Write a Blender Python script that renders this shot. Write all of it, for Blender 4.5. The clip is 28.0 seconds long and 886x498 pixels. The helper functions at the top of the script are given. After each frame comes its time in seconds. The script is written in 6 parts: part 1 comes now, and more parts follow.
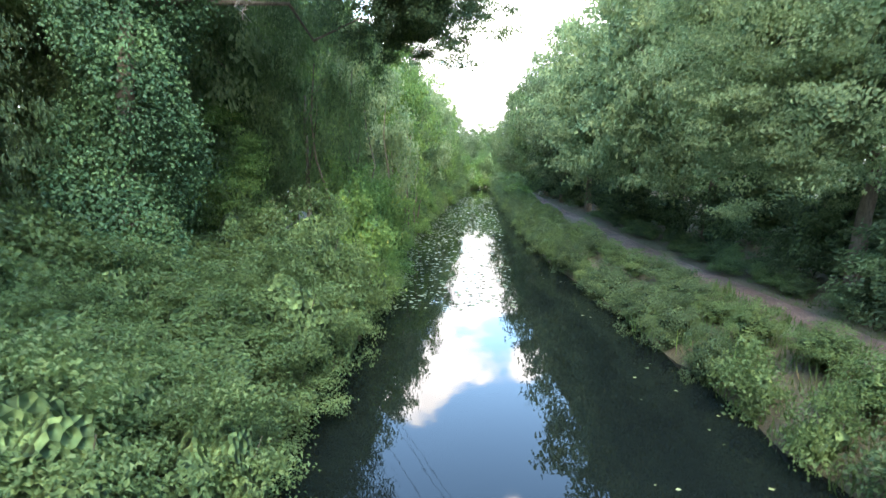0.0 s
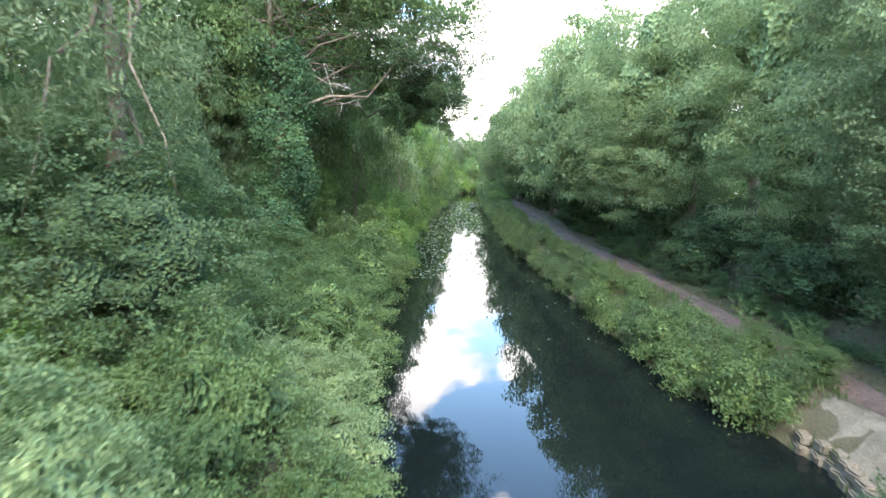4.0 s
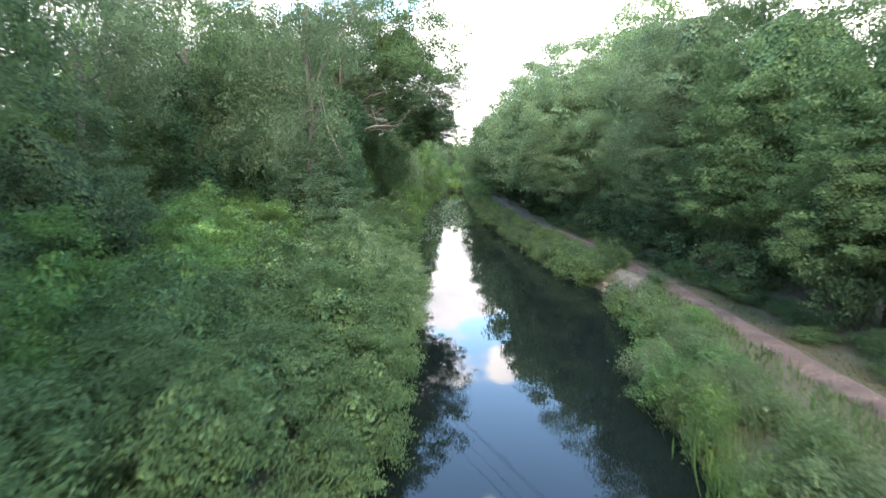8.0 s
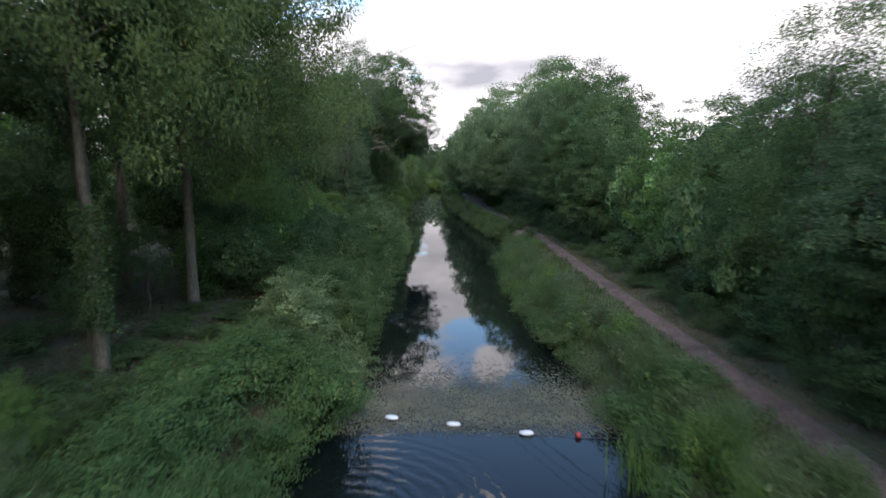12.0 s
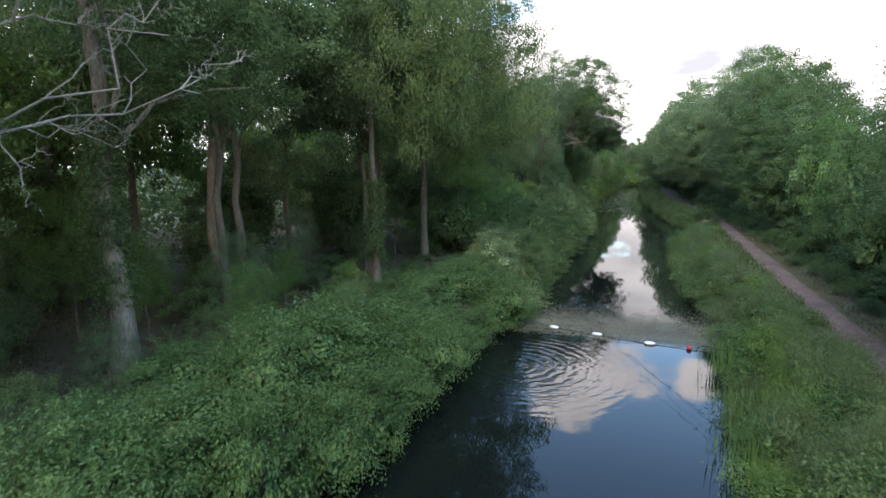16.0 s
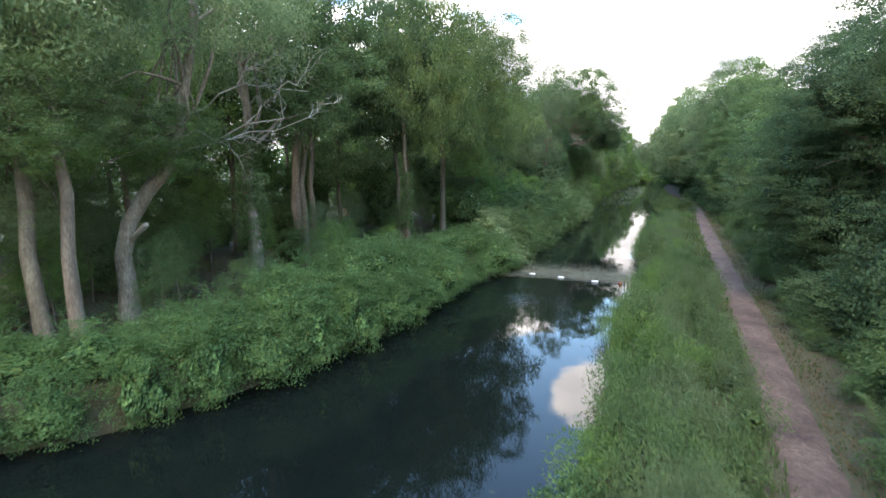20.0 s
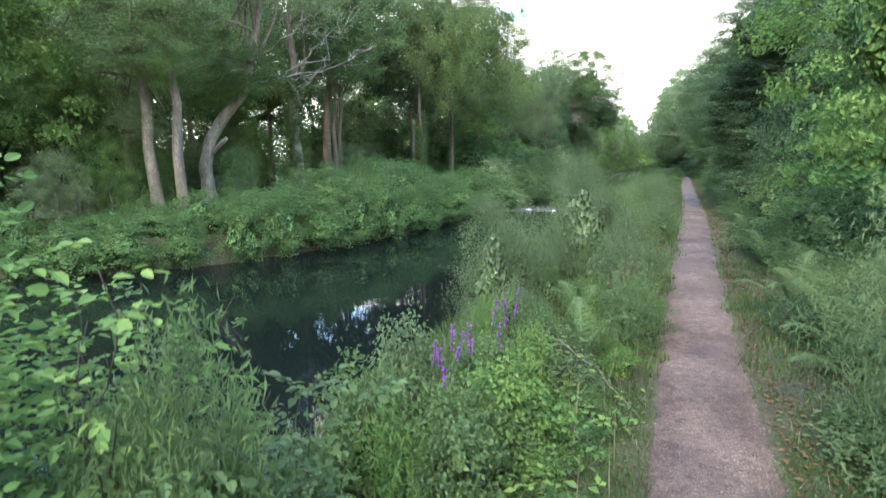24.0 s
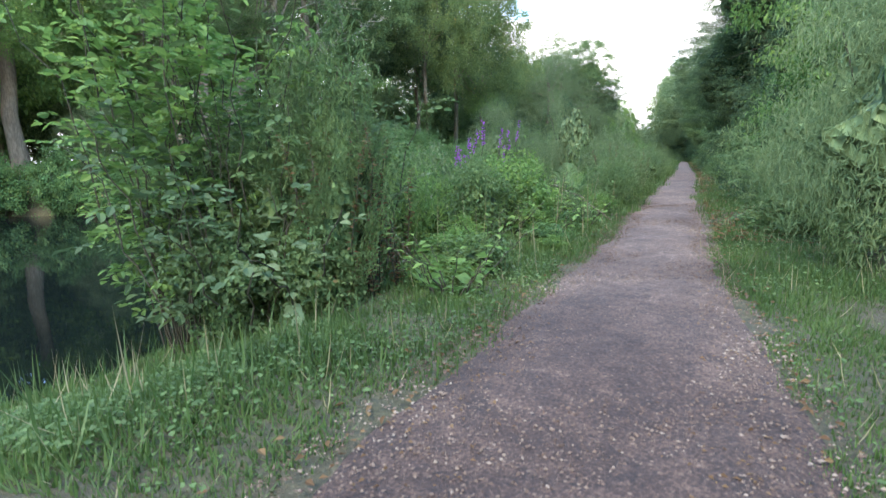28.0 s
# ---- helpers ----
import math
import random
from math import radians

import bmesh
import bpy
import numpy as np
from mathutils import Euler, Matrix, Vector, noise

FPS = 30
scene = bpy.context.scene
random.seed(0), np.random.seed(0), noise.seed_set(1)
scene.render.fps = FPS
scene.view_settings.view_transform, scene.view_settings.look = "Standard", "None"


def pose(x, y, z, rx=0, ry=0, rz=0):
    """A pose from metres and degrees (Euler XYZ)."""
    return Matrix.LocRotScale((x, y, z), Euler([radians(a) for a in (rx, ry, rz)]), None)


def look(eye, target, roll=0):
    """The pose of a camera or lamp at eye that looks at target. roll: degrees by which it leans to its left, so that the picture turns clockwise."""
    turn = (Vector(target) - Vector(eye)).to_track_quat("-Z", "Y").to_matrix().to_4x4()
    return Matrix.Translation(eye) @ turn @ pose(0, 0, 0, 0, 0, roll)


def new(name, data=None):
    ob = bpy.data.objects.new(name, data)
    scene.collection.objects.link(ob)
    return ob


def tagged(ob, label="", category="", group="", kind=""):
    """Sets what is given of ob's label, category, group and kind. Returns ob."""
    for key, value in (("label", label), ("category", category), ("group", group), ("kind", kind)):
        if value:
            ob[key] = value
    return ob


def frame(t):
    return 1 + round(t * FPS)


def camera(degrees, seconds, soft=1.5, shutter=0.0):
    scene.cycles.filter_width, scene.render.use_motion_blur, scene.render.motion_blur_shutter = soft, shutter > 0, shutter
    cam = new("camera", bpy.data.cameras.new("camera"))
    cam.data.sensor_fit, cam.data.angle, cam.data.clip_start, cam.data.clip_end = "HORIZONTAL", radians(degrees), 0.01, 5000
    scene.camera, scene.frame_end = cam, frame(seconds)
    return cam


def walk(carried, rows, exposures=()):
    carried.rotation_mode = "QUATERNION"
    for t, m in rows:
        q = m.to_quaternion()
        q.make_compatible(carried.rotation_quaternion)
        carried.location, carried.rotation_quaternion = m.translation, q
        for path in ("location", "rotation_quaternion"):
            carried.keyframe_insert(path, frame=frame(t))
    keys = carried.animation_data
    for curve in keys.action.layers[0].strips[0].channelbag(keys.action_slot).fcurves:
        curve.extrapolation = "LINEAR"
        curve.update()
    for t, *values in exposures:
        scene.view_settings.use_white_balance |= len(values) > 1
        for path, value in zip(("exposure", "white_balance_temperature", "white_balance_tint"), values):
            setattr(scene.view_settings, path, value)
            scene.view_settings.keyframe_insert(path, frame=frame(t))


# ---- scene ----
cam = camera(78.3, 28.0, 1.5, 0.5)
METRES, EYE, TILT, LEAN, TURN = 77.0, 5.1, -3.8, 0.0, 4.4
ROWS = [
    (0.0, 0.0, 0.0, 0.0, 0.0, -5.54, -0.05),
    (0.5, 0.0014, -0.0092, 0.0057, -0.23, -5.52, -0.03),
    (1.0, 0.0025, -0.0215, 0.0091, -0.35, -5.48, -0.01),
    (1.5, 0.0028, -0.0367, 0.0102, -0.4, -5.43, -0.0),
    (2.0, 0.0021, -0.0564, 0.0107, -0.33, -5.43, 0.02),
    (2.5, 0.0006, -0.0784, 0.0105, -0.2, -5.44, -0.01),
    (3.0, -0.0016, -0.1009, 0.0102, -0.13, -5.47, -0.03),
    (3.5, -0.0041, -0.1227, 0.009, -0.55, -5.5, -0.01),
    (5.5, -0.0157, -0.2099, 0.0025, -2.37, -5.44, 0.06),
    (6.0, -0.0189, -0.2339, 0.0009, -2.46, -5.43, 0.09),
    (6.5, -0.0209, -0.2591, -0.0006, -2.45, -5.42, 0.1),
    (7.0, -0.021, -0.2858, -0.0021, -2.47, -5.34, 0.01),
    (7.5, -0.0215, -0.3154, -0.0036, -2.52, -5.32, 0.15),
    (8.0, -0.0224, -0.3469, -0.0049, -2.53, -5.27, 0.16),
    (8.5, -0.0237, -0.3807, -0.0062, -2.6, -5.26, 0.19),
    (9.0, -0.0252, -0.416, -0.0079, -2.67, -5.17, 0.31),
    (9.5, -0.0265, -0.4523, -0.0084, -2.75, -5.22, 0.3),
    (10.0, -0.0282, -0.4897, -0.0091, -3.04, -5.26, 0.42),
    (10.5, -0.0271, -0.5255, -0.0102, -3.39, -5.19, 0.38),
    (11.0, -0.0273, -0.5618, -0.0117, -3.9, -5.21, 0.41),
    (11.5, -0.027, -0.6002, -0.0135, -4.09, -5.2, 0.52),
    (12.0, -0.0252, -0.64, -0.0152, -4.12, -5.19, 0.43),
    (12.5, -0.023, -0.6796, -0.0167, -4.23, -5.23, 0.56),
    (14.5, -0.0126, -0.72, -0.0232, -4.18, -5.3, 0.5),
    (15.0, -0.0108, -0.7262, -0.0245, 0.73, -5.33, 0.37),
    (15.5, -0.0093, -0.7304, -0.0256, 13.6, -5.37, -0.05),
    (16.0, -0.006, -0.7371, -0.026, 16.64, -5.43, -0.23),
    (16.5, -0.0012, -0.7475, -0.0269, 17.15, -5.43, -0.25),
    (17.0, 0.0038, -0.7597, -0.0277, 17.47, -5.42, -0.24),
    (17.5, 0.01, -0.7751, -0.0288, 17.77, -5.43, -0.25),
    (18.0, 0.0166, -0.7917, -0.0299, 17.98, -5.44, -0.24),
    (18.5, 0.0229, -0.8076, -0.031, 18.15, -5.42, -0.24),
    (19.0, 0.0292, -0.8248, -0.0327, 18.47, -5.43, -0.27),
    (19.5, 0.0346, -0.8403, -0.0348, 18.82, -5.44, -0.27),
    (20.0, 0.04, -0.8563, -0.0373, 19.19, -5.43, -0.28),
    (20.5, 0.0451, -0.8714, -0.0419, 19.41, -5.43, -0.29),
    (21.0, 0.0493, -0.8845, -0.0474, 19.61, -5.42, -0.32),
    (21.5, 0.0528, -0.8962, -0.0537, 19.82, -5.4, -0.32),
    (23.5, 0.062, -0.9285, -0.0773, 19.89, -5.72, -0.4),
    (24.0, 0.0628, -0.9297, -0.0818, 19.86, -5.75, -0.36),
    (24.5, 0.0641, -0.9325, -0.0854, 19.89, -5.77, -0.34),
    (25.0, 0.0658, -0.9377, -0.0887, 19.93, -5.78, -0.33),
    (25.5, 0.0675, -0.9437, -0.0925, 19.99, -5.79, -0.36),
    (26.0, 0.0685, -0.9478, -0.0961, 19.99, -5.81, -0.44),
    (26.5, 0.0689, -0.9506, -0.0991, 19.99, -5.84, -0.45),
    (27.0, 0.069, -0.9522, -0.1017, 20.02, -5.85, -0.49),
    (27.5, 0.0688, -0.9534, -0.1038, 20.03, -5.89, -0.51),
    (28.0, 0.0687, -0.9535, -0.1058, 20.08, -5.89, -0.5),
]
EXPOSURE = [(0.0, 2.76, 6800, 14), (3.0, 2.86, 6800, 15), (6.0, 2.58, 6800, 15), (8.0, 2.36, 6800, 16), (9.0, 1.98, 6700, 19), (10.0, 1.38, 6600, 20), (11.5, 0.72, 6500, 19), (14.5, 1.08, 6600, 18), (17.0, 1.42, 6800, 16), (21.0, 1.9, 6800, 15), (24.0, 2.3, 6800, 15), (28.0, 2.14, 6600, 12)]
walk(cam, [(t, pose(0, 0, EYE, TILT, LEAN, TURN) @ pose(METRES * x, METRES * y, METRES * z, 90 + pitch, roll, yaw)) for t, x, y, z, yaw, pitch, roll in ROWS], EXPOSURE)

# ---------------------------------------------------------------- world and sun
def build_world():
    w = bpy.data.worlds.new("sky")
    scene.world = w
    w.use_nodes = True
    nt = w.node_tree
    nt.nodes.clear()
    N = nt.nodes.new
    out, bg = N("ShaderNodeOutputWorld"), N("ShaderNodeBackground")
    sky = N("ShaderNodeTexSky")
    sky.sky_type, sky.sun_disc = "NISHITA", False
    sky.sun_elevation, sky.sun_rotation = radians(48), radians(175)
    sky.air_density, sky.dust_density, sky.ozone_density = 1.3, 0.1, 1.8
    co, sep = N("ShaderNodeTexCoord"), N("ShaderNodeSeparateXYZ")
    nt.links.new(co.outputs["Generated"], sep.inputs[0])
    # flatten the dome so that clouds grow smaller towards the horizon
    up = N("ShaderNodeMath"); up.operation = "ADD"; up.inputs[1].default_value = 0.22
    nt.links.new(sep.outputs["Z"], up.inputs[0])
    div = N("ShaderNodeVectorMath"); div.operation = "DIVIDE"
    comb = N("ShaderNodeCombineXYZ")
    for i in range(3):
        nt.links.new(up.outputs[0], comb.inputs[i])
    nt.links.new(co.outputs["Generated"], div.inputs[0])
    nt.links.new(comb.outputs[0], div.inputs[1])
    puff = N("ShaderNodeTexNoise"); puff.inputs["Scale"].default_value = CLOUD_SCALE
    puff.inputs["Detail"].default_value = 7; puff.inputs["Roughness"].default_value = 0.52
    shift = N("ShaderNodeVectorMath"); shift.operation = "ADD"; shift.inputs[1].default_value = CLOUD_SHIFT
    nt.links.new(div.outputs[0], shift.inputs[0])
    nt.links.new(shift.outputs[0], puff.inputs["Vector"])
    low = N("ShaderNodeMapRange")          # the cloud bank thickens towards the horizon
    low.inputs["From Min"].default_value, low.inputs["From Max"].default_value = 0.18, 0.42
    low.inputs["To Min"].default_value, low.inputs["To Max"].default_value = 0.24, -0.17
    nt.links.new(sep.outputs["Z"], low.inputs["Value"])
    add = N("ShaderNodeMath"); add.operation = "ADD"
    nt.links.new(puff.outputs["Fac"], add.inputs[0]); nt.links.new(low.outputs[0], add.inputs[1])
    for az, el, size, gain in CUMULUS:
        far = N("ShaderNodeVectorMath"); far.operation = "DISTANCE"
        far.inputs[1].default_value = (math.sin(radians(az)) * math.cos(radians(el)), math.cos(radians(az)) * math.cos(radians(el)), math.sin(radians(el)))
        nt.links.new(co.outputs["Generated"], far.inputs[0])
        head = N("ShaderNodeMapRange"); head.interpolation_type = "SMOOTHSTEP"
        head.inputs["From Min"].default_value, head.inputs["From Max"].default_value = size * 0.25, size
        head.inputs["To Min"].default_value, head.inputs["To Max"].default_value = gain, 0.0
        nt.links.new(far.outputs["Value"], head.inputs["Value"])
        more = N("ShaderNodeMath"); more.operation = "ADD"
        nt.links.new(add.outputs[0], more.inputs[0]); nt.links.new(head.outputs[0], more.inputs[1])
        add = more
    mask = N("ShaderNodeMapRange"); mask.interpolation_type = "SMOOTHSTEP"
    mask.inputs["From Min"].default_value, mask.inputs["From Max"].default_value = 0.50, 0.60
    nt.links.new(add.outputs[0], mask.inputs["Value"])
    grey = N("ShaderNodeTexNoise"); grey.inputs["Scale"].default_value = 1.5; grey.inputs["Detail"].default_value = 4
    nt.links.new(div.outputs[0], grey.inputs["Vector"])
    ramp = N("ShaderNodeValToRGB")
    ramp.color_ramp.elements[0].position, ramp.color_ramp.elements[0].color = 0.34, (0.30, 0.315, 0.345, 1)
    ramp.color_ramp.elements[1].position, ramp.color_ramp.elements[1].color = 0.68, (1.0, 0.985, 0.96, 1)
    nt.links.new(grey.outputs["Fac"], ramp.inputs[0])
    bright = N("ShaderNodeVectorMath"); bright.operation = "SCALE"
    nt.links.new(ramp.outputs[0], bright.inputs[0])
    # the bank low over the horizon is greyer than the heads above it
    rise = N("ShaderNodeMapRange"); rise.interpolation_type = "SMOOTHSTEP"
    rise.inputs["From Min"].default_value, rise.inputs["From Max"].default_value = 0.16, 0.34
    rise.inputs["To Min"].default_value, rise.inputs["To Max"].default_value = CLOUD * 0.45, CLOUD
    nt.links.new(sep.outputs["Z"], rise.inputs["Value"]); nt.links.new(rise.outputs[0], bright.inputs["Scale"])
    dim = N("ShaderNodeVectorMath"); dim.operation = "MULTIPLY"; dim.inputs[1].default_value = (SKY * 0.80, SKY * 0.95, SKY * 1.0)
    nt.links.new(sky.outputs[0], dim.inputs[0])
    mix = N("ShaderNodeMix"); mix.data_type = "RGBA"
    nt.links.new(mask.outputs[0], mix.inputs[0])
    nt.links.new(dim.outputs[0], mix.inputs[6]); nt.links.new(bright.outputs[0], mix.inputs[7])
    nt.links.new(mix.outputs[2], bg.inputs[0])
    nt.links.new(bg.outputs[0], out.inputs[0])


CUMULUS = [(-8.5, 25.0, 0.10, 0.21), (-2.5, 20.0, 0.09, 0.19), (5.0, 20.0, 0.06, 0.12), (4.0, 36.0, 0.09, 0.16)]
CLOUD, SKY, CLOUD_SCALE, CLOUD_SHIFT = 2.6, 0.30, 3.0, (0.3, 0.0, 0.0)
build_world()
sun = new("sun", bpy.data.lights.new("sun", "SUN"))
sun.data.energy, sun.data.angle, sun.data.color = 1.5, radians(30), (1.0, 0.95, 0.87)
sun.matrix_world = look((4, -52, 60), (0, 0, 0))


# ---------------------------------------------------------------- materials
def shader(name):
    m = bpy.data.materials.new(name)
    m.use_nodes = True
    nt = m.node_tree
    return m, nt, nt.nodes["Principled BSDF"], nt.nodes["Material Output"]


def ramp_node(nt, stops):
    r = nt.nodes.new("ShaderNodeValToRGB")
    e = r.color_ramp.elements
    while len(e) < len(stops):
        e.new(0.5)
    for el, (p, c) in zip(e, stops):
        el.position, el.color = p, (*c, 1)
    return r


def noise_node(nt, scale, detail=4, rough=0.55, coord="Object"):
    co = nt.nodes.new("ShaderNodeTexCoord")
    n = nt.nodes.new("ShaderNodeTexNoise")
    n.inputs["Scale"].default_value, n.inputs["Detail"].default_value, n.inputs["Roughness"].default_value = scale, detail, rough
    nt.links.new(co.outputs[coord], n.inputs["Vector"])
    return n


def bump_node(nt, height, p, strength=0.4, distance=0.02):
    b = nt.nodes.new("ShaderNodeBump")
    b.inputs["Strength"].default_value, b.inputs["Distance"].default_value = strength, distance
    nt.links.new(height, b.inputs["Height"])
    nt.links.new(b.outputs[0], p.inputs["Normal"])


def leaf_material(name, dark, mid, light, odd=None, rough=0.6, through_light=0.5):
    """Leaves: every leaf takes its own tone, drifting over a metre or two; light shines through a part."""
    m, nt, p, out = shader(name)
    geo = nt.nodes.new("ShaderNodeNewGeometry")
    n = noise_node(nt, 0.9, 3)
    mixer = nt.nodes.new("ShaderNodeMath"); mixer.operation = "MULTIPLY_ADD"
    mixer.inputs[1].default_value = 1.35
    nt.links.new(n.outputs["Fac"], mixer.inputs[0])
    half = nt.nodes.new("ShaderNodeMath"); half.operation = "MULTIPLY_ADD"
    half.inputs[1].default_value, half.inputs[2].default_value = 0.42, -0.38
    nt.links.new(geo.outputs["Random Per Island"], half.inputs[0])
    nt.links.new(half.outputs[0], mixer.inputs[2])
    stops = [(0.12, dark), (0.5, mid), (0.88, light)]
    if odd:
        stops.append((0.93, odd))
    r = ramp_node(nt, stops)
    nt.links.new(mixer.outputs[0], r.inputs[0])
    nt.links.new(r.outputs[0], p.inputs["Base Color"])
    p.inputs["Roughness"].default_value = rough
    p.inputs["Specular IOR Level"].default_value = 0.28
    tr = nt.nodes.new("ShaderNodeBsdfTranslucent")
    nt.links.new(r.outputs[0], tr.inputs["Color"])
    mx = nt.nodes.new("ShaderNodeMixShader")
    mx.inputs[0].default_value = through_light
    nt.links.new(p.outputs[0], mx.inputs[1]); nt.links.new(tr.outputs[0], mx.inputs[2])
    nt.links.new(mx.outputs[0], out.inputs["Surface"])
    return m


def rough_material(name, stops, scale, bump=0.5, fine=None, rough=0.85, distance=0.03, coord="Object", stretch=None):
    m, nt, p, out = shader(name)
    n = noise_node(nt, scale, 6, 0.6, coord)
    f = noise_node(nt, fine or scale * 9, 4, 0.6, coord)
    if stretch:
        for node in (n, f):
            mp = nt.nodes.new("ShaderNodeMapping")
            mp.inputs["Scale"].default_value = stretch
            co = node.inputs["Vector"].links[0].from_socket
            nt.links.new(co, mp.inputs[0]); nt.links.new(mp.outputs[0], node.inputs["Vector"])
    a = nt.nodes.new("ShaderNodeMath"); a.operation = "MULTIPLY_ADD"; a.inputs[1].default_value = 0.5
    hm = nt.nodes.new("ShaderNodeMath"); hm.operation = "MULTIPLY"; hm.inputs[1].default_value = 0.5
    nt.links.new(f.outputs["Fac"], hm.inputs[0])
    nt.links.new(n.outputs["Fac"], a.inputs[0]); nt.links.new(hm.outputs[0], a.inputs[2])
    r = ramp_node(nt, stops)
    nt.links.new(a.outputs[0], r.inputs[0])
    nt.links.new(r.outputs[0], p.inputs["Base Color"])
    p.inputs["Roughness"].default_value = rough
    p.inputs["Specular IOR Level"].default_value = 0.25
    bump_node(nt, a.outputs[0], p, bump, distance)
    return m


LEAF = {
    "mid": leaf_material("leaf_mid_green", (0.047, 0.074, 0.026), (0.096, 0.148, 0.048), (0.168, 0.230, 0.074)),
    "dark": leaf_material("leaf_dark_green", (0.039, 0.065, 0.028), (0.076, 0.118, 0.047), (0.132, 0.184, 0.067)),
    "fresh": leaf_material("leaf_fresh_green", (0.062, 0.114, 0.029), (0.122, 0.206, 0.048), (0.219, 0.309, 0.071), (0.330, 0.320, 0.071)),
    "yellow": leaf_material("leaf_yellowing", (0.058, 0.092, 0.028), (0.110, 0.160, 0.046), (0.200, 0.235, 0.064), (0.350, 0.265, 0.058)),
    "light": leaf_material("leaf_light_green", (0.108, 0.154, 0.066), (0.190, 0.250, 0.101), (0.294, 0.345, 0.142)),
    "grey": leaf_material("leaf_grey_green", (0.064, 0.094, 0.038), (0.122, 0.162, 0.068), (0.200, 0.240, 0.102)),
    "ivy": leaf_material("ivy_leaf", (0.024, 0.058, 0.023), (0.054, 0.108, 0.040), (0.106, 0.182, 0.060), rough=0.6, through_light=0.2),
    "bramble": leaf_material("bramble_leaf", (0.046, 0.083, 0.027), (0.090, 0.164, 0.050), (0.158, 0.242, 0.072), (0.290, 0.231, 0.074)),
    "willow": leaf_material("willow_leaf", (0.080, 0.116, 0.045), (0.140, 0.190, 0.074), (0.228, 0.280, 0.112)),
    "grass": leaf_material("grass_blade", (0.036, 0.060, 0.016), (0.070, 0.116, 0.028), (0.120, 0.166, 0.045), (0.300, 0.205, 0.105), rough=0.55),
    "straw": leaf_material("dry_grass", (0.14, 0.12, 0.055), (0.26, 0.22, 0.11), (0.38, 0.32, 0.17), rough=0.7),
    "bracken": leaf_material("bracken_frond", (0.059, 0.099, 0.034), (0.108, 0.163, 0.054), (0.173, 0.223, 0.076), (0.281, 0.188, 0.072)),
    "rust": leaf_material("withered_leaf", (0.070, 0.036, 0.018), (0.150, 0.080, 0.034), (0.260, 0.155, 0.066), rough=0.75),
    "purple": leaf_material("loosestrife_petal", (0.17, 0.05, 0.20), (0.29, 0.08, 0.32), (0.42, 0.15, 0.44)),
    "white": leaf_material("white_petal", (0.6, 0.6, 0.55), (0.75, 0.75, 0.7), (0.85, 0.85, 0.8)),
    "pad": leaf_material("lily_pad", (0.055, 0.085, 0.030), (0.115, 0.150, 0.055), (0.21, 0.23, 0.10), rough=0.4, through_light=0.1),
    "scum": leaf_material("floating_weed", (0.053, 0.048, 0.026), (0.100, 0.091, 0.050), (0.179, 0.162, 0.090), rough=0.6, through_light=0.05),
}


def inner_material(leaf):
    """Leaf-coloured cells for the solid filler cores, standing in for leaves without gaps."""
    m, nt, p, out = shader("filler_" + leaf.name)
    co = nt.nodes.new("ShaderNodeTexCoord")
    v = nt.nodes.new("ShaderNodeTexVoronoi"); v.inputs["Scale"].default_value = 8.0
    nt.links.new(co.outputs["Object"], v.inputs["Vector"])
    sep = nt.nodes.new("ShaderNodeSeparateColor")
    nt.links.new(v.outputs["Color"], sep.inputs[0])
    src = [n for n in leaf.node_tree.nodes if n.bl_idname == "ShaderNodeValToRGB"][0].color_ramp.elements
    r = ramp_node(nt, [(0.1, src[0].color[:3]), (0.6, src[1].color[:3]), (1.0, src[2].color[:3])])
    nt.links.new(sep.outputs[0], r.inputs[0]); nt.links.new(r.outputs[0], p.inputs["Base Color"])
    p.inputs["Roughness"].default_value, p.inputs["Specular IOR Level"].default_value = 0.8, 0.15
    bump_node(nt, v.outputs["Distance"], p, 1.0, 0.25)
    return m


FILLER = {k: inner_material(m) for k, m in LEAF.items()}
INNER = FILLER["mid"]
FLAKY = rough_material("flaky_pale_bark", [(0.30, (0.065, 0.050, 0.032)), (0.48, (0.175, 0.142, 0.095)), (0.68, (0.36, 0.31, 0.23))], 2.2, 0.9, 16, 0.85, 0.04, stretch=(1, 1, 0.3))
BARK = rough_material("bark", [(0.30, (0.052, 0.038, 0.025)), (0.5, (0.145, 0.108, 0.072)), (0.72, (0.27, 0.213, 0.148))], 3.0, 0.9, 22, 0.9, 0.03, stretch=(1, 1, 0.22))
PALE = rough_material("pale_bark", [(0.30, (0.040, 0.031, 0.019)), (0.5, (0.120, 0.095, 0.060)), (0.72, (0.245, 0.20, 0.132))], 3.0, 0.8, 20, 0.85, 0.025, stretch=(1, 1, 0.25))
DEAD = rough_material("dead_wood", [(0.3, (0.15, 0.13, 0.095)), (0.55, (0.29, 0.255, 0.195)), (0.75, (0.42, 0.375, 0.30))], 5.0, 0.6, 40, 0.8, 0.01)
TWIG = rough_material("twig", [(0.3, (0.026, 0.022, 0.013)), (0.7, (0.068, 0.058, 0.034))], 8.0, 0.4, 40, 0.9, 0.01)


